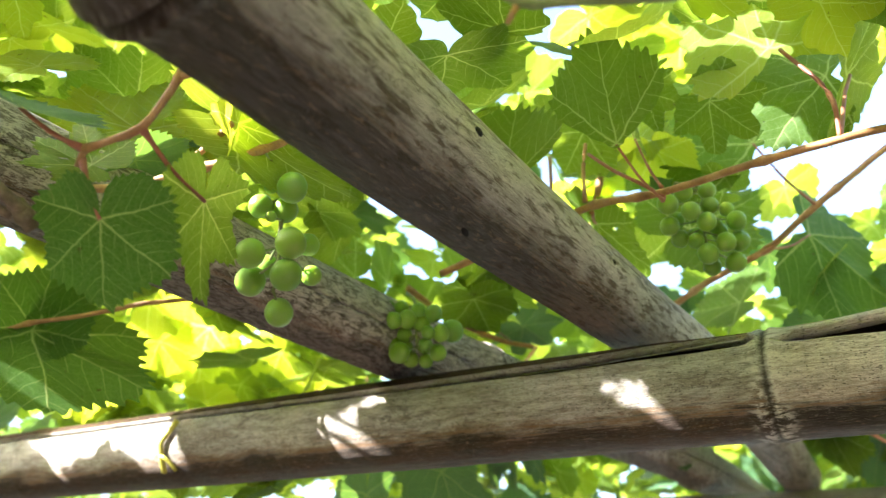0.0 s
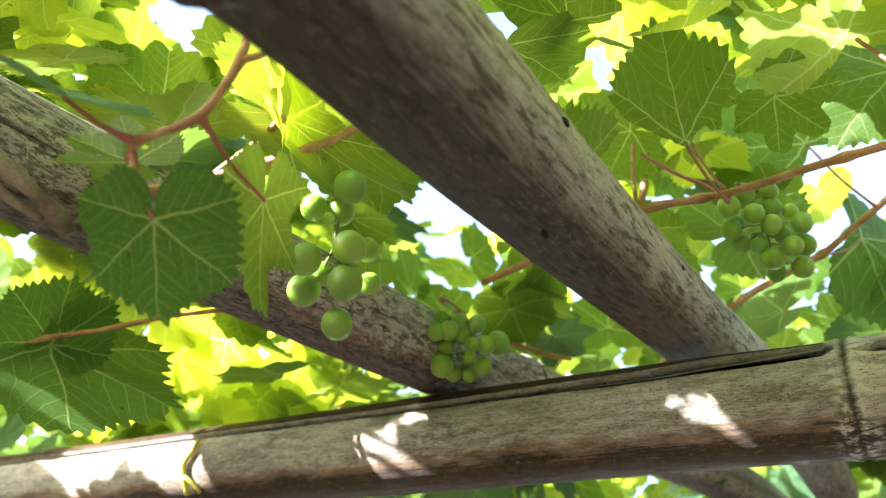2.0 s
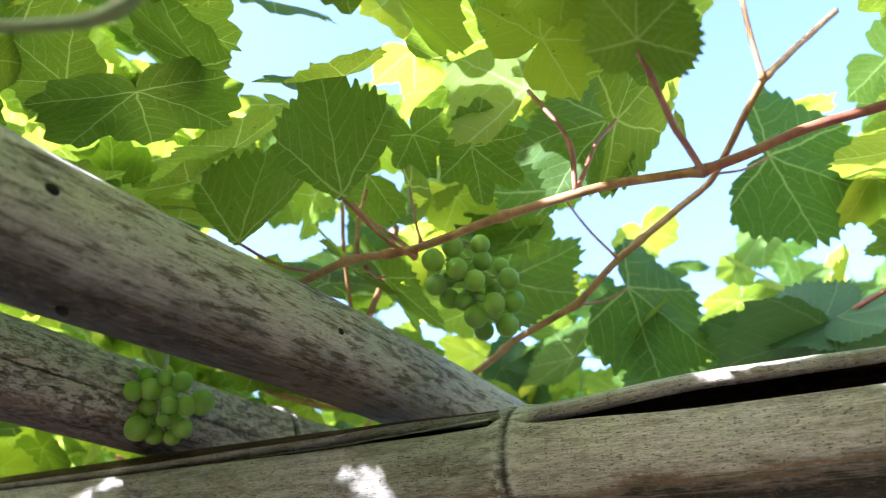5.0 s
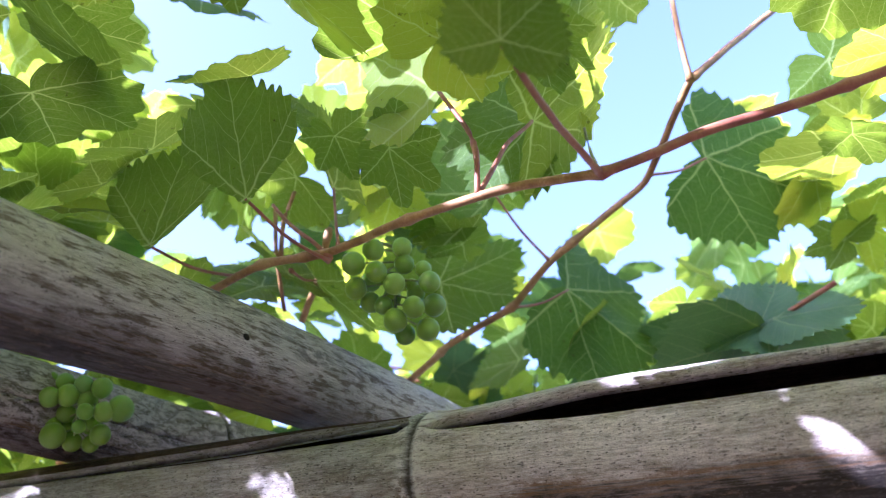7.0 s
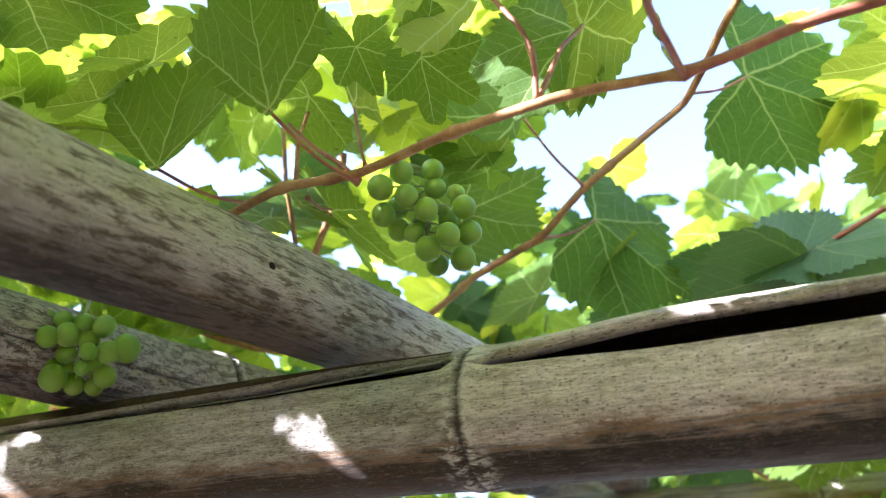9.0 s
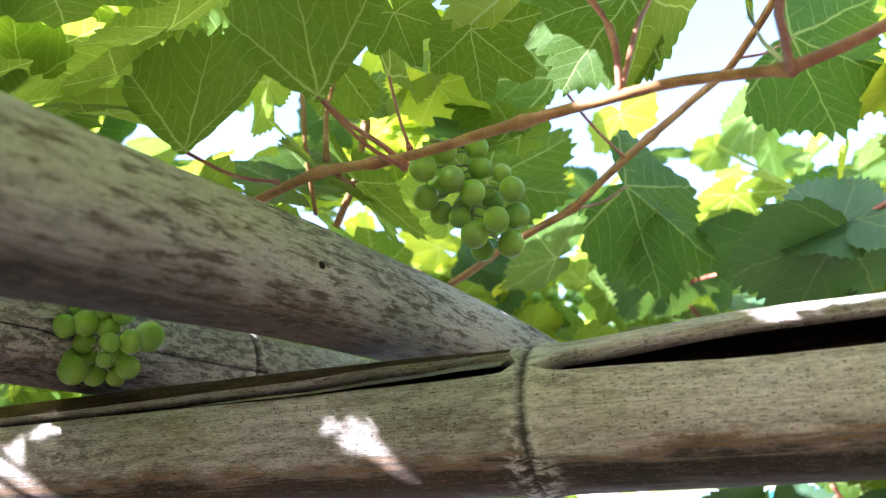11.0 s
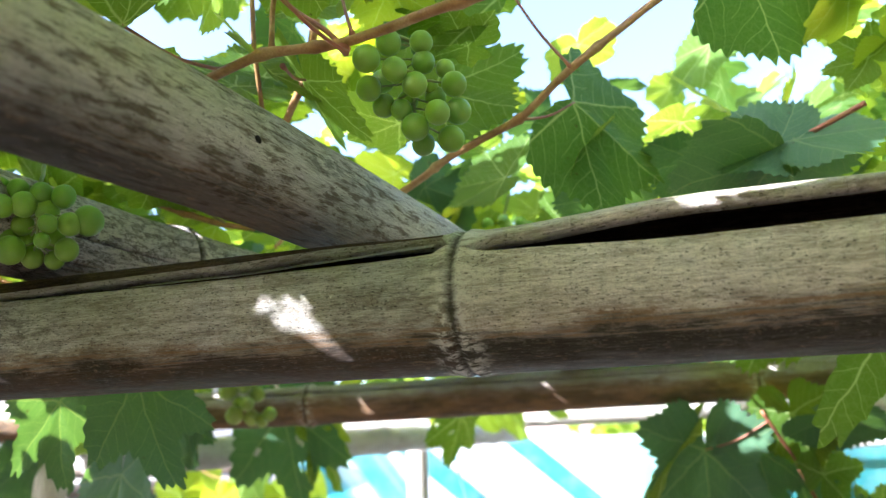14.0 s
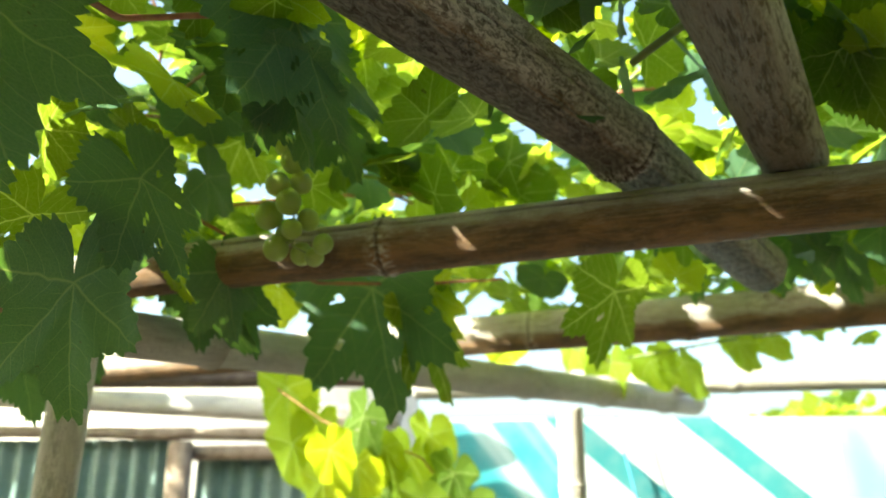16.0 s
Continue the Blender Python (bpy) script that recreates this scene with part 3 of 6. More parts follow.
def leaf(parent, base, tip, side, kind="round", tone="green", stem=None, stem_mat=None, stem_r=0.0012):
    """A vine leaf: the petiole joins at base; tip is the way from there to its point, side the way to its widest edge.
    stem: where its petiole leaves the cane."""
    global leaf_count
    leaf_count += 1
    y, s = Vector(tip), Vector(side)
    n = s.cross(y).normalized()
    x = y.cross(n).normalized()
    width = abs(s.dot(x))
    options = LEAF_MESHES[kind, tone]
    ob = new("leaf", options[leaf_count % len(options)])
    ob.parent = parent
    m = Matrix((x * width / 0.90, y, n * (y.length + width) / 2)).transposed().to_4x4()
    m.translation = local(parent, base)
    ob.matrix_basis = m
    if stem is not None:
        a, b = Vector(stem), Vector(base)
        mid = a.lerp(b, 0.5) + Vector((0, 0, -0.06)) * (b - a).length
        bm = rod([local(parent, p) for p in (a, mid, b)], stem_r, 0.006, 6, taper=0.8, knots=(0.0,), knot=1.8)
        stalk = part("petiole", bm, stem_mat or CANE_RED, parent)
        stalk.parent = ob
        stalk.matrix_parent_inverse = m.inverted()
    return ob


def berry_mesh(name, mat, seed):
    bm = bmesh.new()
    bmesh.ops.create_uvsphere(bm, u_segments=24, v_segments=16, radius=1.0)
    for v in bm.verts:
        v.co.z *= 1.05
        v.co *= 1 + 0.03 * noise.noise(v.co * 0.9 + Vector((seed, 0, 0)))
        d = math.hypot(v.co.x, v.co.y)
        if v.co.z < -0.9 and d < 0.25:
            v.co.z += 0.05 * (1 - d / 0.25)
    me = bpy.data.meshes.new(name)
    bm.to_mesh(me)
    bm.free()
    me.materials.append(mat)
    me.polygons.foreach_set("use_smooth", [True] * len(me.polygons))
    return me


BERRIES = [berry_mesh("grape", GRAPE, i * 3.3) for i in range(4)]
BERRIES_PALE = [berry_mesh("grape", GRAPE_PALE, i * 2.3 + 1) for i in range(3)]


def cluster(top, berries, label, pale=False, hang=0.02):
    """A bunch of grapes under the cane at top; berries: x, y, z, radius each."""
    ob = thing("grape_cluster", top, label, "grapes", "bunches of unripe grapes")
    cx, cy = (sum(b[i] for b in berries) / len(berries) for i in (0, 1))
    low = min(b[2] for b in berries)
    high = max(b[2] for b in berries)
    spine = [Vector(top), Vector((cx, cy, high)), Vector((cx, cy, (high + low) / 2)), Vector((cx, cy, low + 0.008))]
    part("stalk", rod([local(ob, p) for p in spine], 0.0016, 0.005, 7, taper=0.6, wob=0.002), CANE_GREEN, ob)
    rng = random.Random(len(berries))
    for i, (x, y, z, r) in enumerate(berries):
        r *= 0.95
        mesh = (BERRIES_PALE if pale else BERRIES)[i % 3]
        b = new("grape", mesh)
        b.parent = ob
        b.matrix_basis = pose(*local(ob, (x, y, z)), rng.uniform(-25, 25), rng.uniform(-25, 25), rng.uniform(0, 360)) @ Matrix.Scale(r, 4)
        joint = Vector((cx, cy, min(high, max(low + 0.008, z + 0.006))))
        end = Vector((x, y, z)) + (joint - Vector((x, y, z))).normalized() * r * 0.9
        if (joint - end).length > 0.002:
            part("pedicel", rod([local(ob, joint), local(ob, end)], 0.0007, 0.004, 5), CANE_GREEN, ob)
    return ob


def shoot(at, label, category="grapevine"):
    return thing("grapevine_shoot", at, label, category, "shoots of the grapevine")


def cane(parent, points, radius, mat, knots=(), taper=1.0, name="cane", knot=1.45, label=""):
    return part(name, rod([local(parent, p) for p in points], radius, 0.006, 12, knots, knot, taper, wob=0.0008, kink=True), mat, parent, label)


# ---- ground and distance ----
def sheet_grid(nx, ny, fn, mat_of=None):
    bm = bmesh.new()
    vs = [[bm.verts.new(fn(i / nx, j / ny)) for i in range(nx + 1)] for j in range(ny + 1)]
    for j in range(ny):
        for i in range(nx):
            f = bm.faces.new((vs[j][i], vs[j][i + 1], vs[j + 1][i + 1], vs[j + 1][i]))
            if mat_of:
                f.material_index = mat_of(i / nx, j / ny)
    return bm


def box(bm, lo, hi, mat=0, bevel=0.0):
    made = bmesh.ops.create_cube(bm, size=1.0)["verts"]
    for v in made:
        v.co = Vector([l + (h - l) * (c + 0.5) for l, h, c in zip(lo, hi, v.co)])
    if bevel:
        edges = list({e for v in made for e in v.link_edges})
        bmesh.ops.bevel(bm, geom=edges, offset=bevel, segments=2, affect="EDGES")
    for f in bm.faces:
        f.material_index = f.material_index or mat
    return bm


def ground_height(u, v):
    x, y = (u - 0.5) * 2, (v - 0.5) * 2
    px, py = math.copysign(abs(x) ** 3, x) * 400, math.copysign(abs(y) ** 3, y) * 400
    return Vector((px, py, 0.05 * noise.noise(Vector((px * 0.4, py * 0.4, 0))) - 0.05))


ground = mesh_object("ground", sheet_grid(80, 80, ground_height), SOIL)
tagged(ground, "bare brown garden soil under the trellis", "ground", kind="structure")

# ---- the bamboo trellis ----
trellis = thing("bamboo_trellis", (0, 0, 0), "weathered grey bamboo trellis of lashed poles that carries the vine", "trellis")


def on_line(a, b, x):
    a, b = Vector(a), Vector(b)
    return a + (b - a) * ((x - a.x) / (b.x - a.x))


def smooth_step(a, b, x):
    t = min(1, max(0, (x - a) / (b - a)))
    return t * t * (3 - 2 * t)


# the near beam has split open along its upper front side; the slit closes at the node
B1A, B1B = (-0.1, 0.7466, 1.8665), (0.3, 0.5288, 1.8512)
start, end = on_line(B1A, B1B, -1.3), on_line(B1A, B1B, 1.25)
node_at = (on_line(B1A, B1B, 0.2215) - start).length


def eased(x, *knots):
    """A value that glides from knot to knot (place, value)."""
    for (x0, v0), (x1, v1) in zip(knots, knots[1:]):
        if x < x1:
            return v0 + (v1 - v0) * smooth_step(x0, x1, x)
    return knots[-1][1]


def slit_edges(s):
    """Angles of the front and the rear lip of the split, in degrees above the front."""
    x = s - node_at
    if x > 0:
        front = eased(x, (0.005, 34), (0.017, 29.5), (0.12, 24), (0.3, 26))
        rear = eased(x, (0.005, 34.6), (0.017, 46), (0.12, 51), (0.24, 56), (0.4, 58))
        return front, rear
    x = -x
    front = eased(x, (0.003, 40), (0.012, 32.5), (0.07, 32), (0.14, 31.5), (0.3, 33))
    rear = eased(x, (0.003, 40.6), (0.012, 62), (0.07, 54), (0.14, 46), (0.3, 41.5))
    return front, rear


def slit(s):
    a, b = slit_edges(s)
    return radians(b - a) / 2


def slit_angle(s):
    a, b = slit_edges(s)
    return radians(a + b) / 2


def slit_lift(s, a):
    """The upper lip has sprung up beyond the node and stands off a little before it."""
    x, a = s - node_at, math.degrees(a)
    if x > 0 and 33 < a < 140:
        return 0.0065 * smooth_step(0.0, 0.12, x) * (1 - smooth_step(60, 140, a))
    if x < 0 and 38 < a < 140:
        return 0.0025 * smooth_step(0.01, 0.08, -x) * (1 - smooth_step(70, 140, a))
    return 0.0


def shaded_lip(s, a):
    """The rear lip before the node is painted dark, part shade, part mould, with an uneven end."""
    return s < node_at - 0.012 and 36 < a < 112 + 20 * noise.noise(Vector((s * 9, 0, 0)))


beam = part("beam", pole([start, end], 0.0366, [node_at - 1.21, node_at - 0.78, node_at, node_at + 0.43, node_at + 0.85], (slit_angle, slit), seed=1, wall=0.007, sides=170, lift=slit_lift, second=shaded_lip, node_size=0.5), (BAMBOO, BAMBOO_CRACK_SHADE), trellis, "split bamboo beam with an open crack along its top")

# a long splinter stands in the crack beside the node
axis = (Vector(B1B) - Vector(B1A)).normalized()
front = axis.cross(Vector((0, 0, 1))).normalized()
rise = front.cross(axis).normalized()


def splinter(u, v):
    x = 0.011 + 0.21 * u
    low = eased(x, (0.011, 36.5), (0.07, 34), (0.135, 31.3), (0.221, 31.9))
    high = eased(x, (0.011, 58 - 2 * v), (0.07, 47), (0.14, 38), (0.221, 32.2))
    a = radians(low + (high - low) * v)
    far = 0.0374 + 0.0022 * (1 - smooth_step(0, 0.5, u)) - 0.0055 * v * (1 - u) + 0.0004 * noise.noise(Vector((x * 60, v * 2, 3)))
    return start + (node_at - x) * axis + far * (math.cos(a) * front + math.sin(a) * rise)


bm = sheet_grid(60, 6, splinter)
uvs = bm.loops.layers.uv.new()
for f in bm.faces:
    for loop in f.loops:
        off = loop.vert.co - start
        loop[uvs].uv = (off.dot(axis), (math.atan2(off.dot(rise), off.dot(front)) + math.pi / 2) * 0.0366)
bmesh.ops.solidify(bm, geom=bm.faces[:], thickness=0.003)
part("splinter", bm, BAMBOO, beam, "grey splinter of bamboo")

R1 = [(-0.34, -0.28, 1.868), (-0.048, 0.28, 1.900), (0.119, 0.6, 1.9325), (0.2993, 0.89, 1.936), (0.471, 1.222, 1.931), (0.497, 1.272, 1.927)]
near_rafter = part("rafter", pole(R1, 0.0328, [0.02, 0.558, 1.38], gap=(lambda s: radians(49 + 2 * noise.noise(Vector((s * 3, 0, 0)))), lambda s: 0.026), seed=2, radius_end=0.029, node_size=1.5), BAMBOO_DARK, trellis, "mould-blackened bamboo rafter with small borer holes")
R2 = [(-0.80, -0.45, 1.935), (-0.0944, 0.64, 1.937), (0.131, 0.963, 1.9405), (0.352, 1.278, 1.943), (0.552, 1.588, 1.928), (0.578, 1.63, 1.93)]
part("rafter", pole(R2, 0.0322, [0.9, 1.508, 2.06], gap=(lambda s: radians(-12), lambda s: 0.014 + 0.02 * smooth_step(1.4, 1.7, s)), seed=3), BAMBOO_FLAKY, trellis, "grey bamboo rafter cracked lengthwise")
B2A, B2B = (0.12, 1.352, 1.877), (0.70, 1.178, 1.875)
start, end = on_line(B2A, B2B, -0.55), on_line(B2A, B2B, 1.7)
n0 = (on_line(B2A, B2B, 0.124) - start).length
n1 = (on_line(B2A, B2B, 0.706) - start).length
part("beam", pole([start, end], 0.0268, [n0 - 0.5, n0, n1, n1 + 0.55], gap=(lambda s: radians(34 + 3 * noise.noise(Vector((s * 4, 0, 0)))), lambda s: 0.045 + 0.06 * (1 - smooth_step(n0, n0 + 0.5, s))), seed=4, sides=90), BAMBOO_BROWN, trellis, "brown bamboo beam with a fine crack along its top")
B3A, B3B = (0.3, 2.1241, 1.9482), (0.6, 1.9973, 1.9458)
start, end = on_line(B3A, B3B, -0.9), on_line(B3A, B3B, 2.3)
n3 = (on_line(B3A, B3B, 0.575) - start).length
part("beam", pole([start, end], 0.0377, [n3 - 0.55, n3, n3 + 0.52, n3 + 1.0], seed=5), BAMBOO_BROWN, trellis)
B4A, B4B = (-0.200, 1.450, 1.815), (0.820, 3.100, 1.926)
start, end = on_line(B4A, B4B, -0.192), on_line(B4A, B4B, 0.835)
part("beam", pole([start, end], 0.0262, [0.13, 0.5, 0.92, 1.3, 1.7], gap=(lambda s: radians(40 + 90 * s), lambda s: 0.03 * (1 - smooth_step(0.1, 0.14, s)) + 0.002), seed=6, radius_end=0.037, node_size=1.2), BAMBOO_PALE, trellis, "pale bamboo beam on posts")
part("beam", pole([(0.0, 3.02, 1.965), (2.6, 2.62, 1.955)], 0.036, [0.4, 0.9, 1.4, 1.9], seed=7), BAMBOO_PALE, trellis)
part("post", pole([(0.415, 2.655, -0.05), (0.418, 2.652, 1.862)], 0.031, [0.4, 0.8, 1.2, 1.72], seed=9), BAMBOO_PALE, trellis, "upright bamboo post")
part("post", pole([(-0.31, 1.520, -0.05), (-0.266, 1.520, 1.83)], 0.0238, [0.3, 0.75, 1.25, 1.66], seed=10), BAMBOO_PALE, trellis, "upright bamboo post")
# borer holes in the near rafter: black beads, the dark inside painted on
for x, y, z in ((0.0215, 0.3465, 1.9085), (0.1125, 0.526, 1.9255), (0.0145, 0.39, 1.8785)):
    bm = bmesh.new()
    bmesh.ops.create_uvsphere(bm, u_segments=12, v_segments=8, radius=1.0)
    hole = part("borer_hole", bm, plain_material("hole_black", (0.008, 0.006, 0.005), (0.01, 0.008, 0.006), 0.9), near_rafter)
    hole.matrix_basis = Matrix.LocRotScale((x, y, z), Euler((0, 0, radians(-28))), (0.0013, 0.0034, 0.0022))

# ---- beyond the trellis: plastic sheet, shed, far roofs ----
sheet = thing("plastic_sheet", (1.9, 3.45, 0), "white plastic sheeting with turquoise diagonal bands, hung as a fence", "sheet")


def cloth(u, v):
    x = -1.87 + 5.2 * u
    z = 1.915 * v
    return Vector((x, 0.035 * noise.noise(Vector((x * 1.5, z * 0.5, 0))) + 0.018 * math.sin(x * 7 + z * 1.5), z + 0.01 * noise.noise(Vector((x * 2, 0, 3))) * v))


def cloth_x(x, v):
    return cloth((x + 1.87) / 5.2, v)


part("sheet", sheet_grid(220, 40, cloth, lambda u, v: 0), SHEET_WHITE, sheet)
part("sheet", sheet_grid(24, 24, lambda u, v: cloth_x(-1.86 + 0.42 * u, v * 0.995) + Vector((0, -0.012, 0))), SHEET_LEFT, sheet, "turquoise end of the sheet with pale streaks")
part("sheet", sheet_grid(24, 24, lambda u, v: cloth_x(-0.53 + 0.40 * u, v * 0.993) + Vector((0, -0.012, 0))), SHEET_MINT, sheet, "mint green length of sheet")
part("sheet", sheet_grid(60, 24, lambda u, v: cloth_x(-0.17 + 3.4 * u, v * 0.99) + Vector((0, -0.02, 0))), SHEET_TEAL, sheet, "turquoise length of sheet")
for x0 in (-1.50, -1.06):
    part("band", sheet_grid(4, 30, lambda u, v, x0=x0: cloth_x(x0 + 1.9 * v + 0.12 * u, 1 - 0.85 * v) + Vector((0, -0.016, 0))), SHEET_TEAL, sheet, "turquoise band")
for x0, lean in ((-1.26, 0.35), (-0.28, -0.45), (-0.10, 0.35)):
    part("cord", rod([cloth_x(x0, 1) + Vector((0, -0.05, 0)), cloth_x(x0 + lean, 0.1) + Vector((0, -0.05, 0))], 0.0045, 0.05, 6), CORD, sheet)
part("stake", pole([(0.0, -0.07, 0.0), (-0.02, -0.07, 1.86)], 0.02, [0.5, 1.0, 1.5], sides=20), BAMBOO_PALE, sheet, "thin bamboo stake")
part("rail", rod([(0.05, -0.06, 1.80), (0.5, -0.06, 1.835), (2.4, -0.05, 1.85)], 0.012, 0.05, 8), BAMBOO_PALE, sheet, "thin pale rail")

shed = thing("shed", (-0.77, 3.3, 0), "low shed of corrugated green metal with weathered wooden rails", "shed")
for x0, x1, top in ((-2.2, -0.03, 1.835), (0.03, 0.66, 1.775)):
    part("corrugated_panel", sheet_grid(int((x1 - x0) * 130), 6, lambda u, v, x0=x0, x1=x1, top=top: Vector((x0 + (x1 - x0) * u, 0.011 * math.sin((x1 - x0) * u * 2 * math.pi / 0.066), top * v))), ZINC, shed, "corrugated painted metal sheet")
for lo, hi, lean in (((-2.2, -0.062, 1.832), (0.68, -0.02, 1.870), -0.012), ((0.015, -0.058, 1.767), (0.68, -0.018, 1.812), 0.004)):
    bm = box(bmesh.new(), lo, hi, 0, 0.004)
    bmesh.ops.subdivide_edges(bm, edges=[e for e in bm.edges if e.calc_length() > 0.4], cuts=24)
    for v in bm.verts:
        v.co.z += lean * v.co.x + 0.004 * noise.noise(Vector((v.co.x * 7, v.co.y * 20, v.co.z * 9)))
    part("rail", bm, WOOD_GREY, shed, "weathered wooden rail")
for x in (0.0, 0.65, -0.9, -1.7):
    part("post", box(bmesh.new(), (x - 0.036, -0.10, 0), (x + 0.036, -0.062, 1.825), 0, 0.006), WOOD_GREY, shed, "weathered wooden post")
part("pole", pole([(-2.2, -0.03, 2.05), (-0.15, -0.03, 1.952), (0.7, -0.03, 1.902)], 0.037, [0.6, 1.15, 1.75, 2.3], sides=28, step=0.05), BAMBOO_PALE, shed, "pale bamboo pole laid over the rail")
part("eave_beam", box(bmesh.new(), (-2.2, -0.03, 2.008), (0.70, 0.03, 2.058), 0, 0.008), WOOD_DARK, shed, "dark wooden eave beam")
part("back_wall", box(bmesh.new(), (-2.2, 0.5, 0), (0.7, 0.6, 2.24), 0), WALL, shed, "pale plaster wall of the shed")
part("roof", box(bmesh.new(), (-2.3, 0.42, 2.245), (0.76, 1.9, 2.275), 0, 0.006), ROOF, shed, "low clay-coloured roof")

house = thing("far_house", (6, 16, 0), "far pale plastered house with a low clay-tiled roof", "house")
part("wall", box(bmesh.new(), (-9, 0, 0), (9, 4, 2.35)), WALL, house)
bm = sheet_grid(2, 2, lambda u, v: Vector((-9.4 + 18.8 * u, -0.4 + 2.6 * v, 2.35 + 0.75 * v)))
part("roof", bm, ROOF, house, "clay-tiled roof")

# unseen walls added to block low sky light and bright ground
for name, lo, hi in (("wall_south", (-5.7, -4.6, 0), (8.2, -4.4, 1.9)), ("wall_west", (-5.7, -4.4, 0), (-5.5, 5.4, 2.2)), ("wall_east", (8.0, -4.4, 0), (8.2, 8.0, 2.4))):
    tagged(mesh_object(name, box(bmesh.new(), lo, hi), BRICK_DARK), "plain dark brick wall, unseen, added to block low light", "wall", kind="structure")


# ---- shoots, leaves and grapes ----

near_shoot = shoot((-0.1160, 0.3010, 1.8810), "brown cane with broad green leaves beside the rafter")
cane(near_shoot, [(-0.1032, 0.3084, 1.9443), (-0.1042, 0.2998, 1.9060), (-0.1160, 0.3010, 1.8810), (-0.1440, 0.3100, 1.8780)], 0.0017, CANE_BROWN, (0.45, 0.75, 1.0), 0.9, "cane", 1.45)
cane(near_shoot, [(-0.1042, 0.2998, 1.9060), (-0.0967, 0.3029, 1.9116)], 0.0014, CANE_BROWN, (), 1.0, "spur", 1.45)
cane(near_shoot, [(-0.1440, 0.3100, 1.8780), (-0.1471, 0.3131, 1.8716)], 0.0018, CANE_BROWN, (), 0.6, "spur", 1.45)
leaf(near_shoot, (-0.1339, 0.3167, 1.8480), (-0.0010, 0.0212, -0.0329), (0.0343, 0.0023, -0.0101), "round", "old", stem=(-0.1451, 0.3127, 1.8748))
leaf(near_shoot, (-0.1025, 0.3452, 1.8723), (-0.0057, 0.0203, -0.0404), (0.0114, 0.0280, 0.0123), "lobed", "light", stem=(-0.1160, 0.3010, 1.8810))
leaf(near_shoot, (-0.1709, 0.3027, 1.8942), (-0.0285, 0.0260, 0.0270), (0.0265, 0.0280, 0.0020), "round", "blue", stem=(-0.1440, 0.3100, 1.8780))
leaf(near_shoot, (-0.1668, 0.3605, 1.9025), (-0.0435, 0.0182, 0.0263), (0.0139, 0.0055, 0.0191), "lobed", "green")
cane(near_shoot, [(0.0152, 0.2371, 1.9032), (0.0339, 0.2367, 1.8836), (0.0877, 0.2263, 1.8760), (0.1005, 0.2183, 1.8810)], 0.0016, CANE_GREEN, (0.3, 0.85), 1.0, "cane", 1.45)
cane(near_shoot, [(0.0339, 0.2367, 1.8836), (0.0304, 0.2386, 1.8774)], 0.0013, CANE_BROWN, (), 0.7, "spur", 1.45)
cane(near_shoot, [(0.0877, 0.2263, 1.8760), (0.0881, 0.2255, 1.8835)], 0.001, CANE_RED, (), 0.8, "spur", 1.45)

second_shoot = shoot((-0.1060, 0.3970, 1.9290), "thin brown cane crossing under the leaves near the grapes")
cane(second_shoot, [(-0.2932, 0.4335, 1.9238), (-0.2387, 0.4227, 1.9279), (-0.1731, 0.4174, 1.9225), (-0.1522, 0.4149, 1.9293), (-0.1060, 0.3970, 1.9290), (-0.0897, 0.4252, 1.9589), (-0.0557, 0.4352, 1.9865)], 0.0024, CANE_BROWN, (0.42, 0.6, 0.75), 1.0, "cane", 1.45)
cane(second_shoot, [(-0.1522, 0.4149, 1.9293), (-0.1287, 0.4008, 1.9370), (-0.1080, 0.3820, 1.9410)], 0.0018, CANE_BROWN, (), 1.0, "spur", 1.45)
cane(second_shoot, [(-0.1522, 0.4155, 1.9281), (-0.1428, 0.4203, 1.9195), (-0.1335, 0.4202, 1.9096)], 0.0016, CANE_RED, (), 1.0, "spur", 1.45)
leaf(second_shoot, (-0.1121, 0.4032, 1.9558), (0.0592, 0.0662, 0.0079), (-0.0199, 0.0107, 0.0596), "round", "green")
leaf(second_shoot, (-0.1121, 0.4032, 1.9558), (-0.0024, -0.0344, 0.0231), (-0.0058, 0.0300, 0.0509), "lobed", "young")
leaf(second_shoot, (-0.1868, 0.4434, 1.9583), (0.0128, 0.0431, 0.0269), (-0.0176, 0.0154, -0.0163), "round", "blue")
# young tone puts sunlit brightness into these two leaves' colour
leaf(second_shoot, (-0.2540, 0.4299, 2.0210), (-0.0430, 0.0154, 0.0286), (0.0204, 0.0179, 0.0210), "wide", "young")
leaf(second_shoot, (-0.2075, 0.4838, 2.0093), (-0.0662, 0.0256, 0.0539), (0.0442, 0.0386, 0.0360), "lobed", "young")

old_twig = shoot((-0.1974, 0.3605, 1.8775), "dry old grey-brown twig with a knotted stub on the rafter")
cane(old_twig, [(-0.2579, 0.2981, 1.9709), (-0.2490, 0.3168, 1.9460), (-0.2419, 0.3295, 1.9306), (-0.2338, 0.3423, 1.9148), (-0.2216, 0.3549, 1.9000), (-0.2025, 0.3729, 1.8838)], 0.0036, TWIG_OLD, (0.42, 0.8), 0.9, "twig", 1.5)
cane(old_twig, [(-0.2343, 0.3446, 1.9148), (-0.2332, 0.3575, 1.8985), (-0.2246, 0.3669, 1.8894), (-0.2087, 0.3737, 1.8818)], 0.0028, TWIG_OLD, (0.4,), 0.8, "twig", 1.5)
cane(old_twig, [(-0.2079, 0.3727, 1.8883), (-0.2025, 0.3757, 1.8828), (-0.1989, 0.3791, 1.8765)], 0.0050, TWIG_OLD, (0.5,), 0.75, "stub", 1.3)

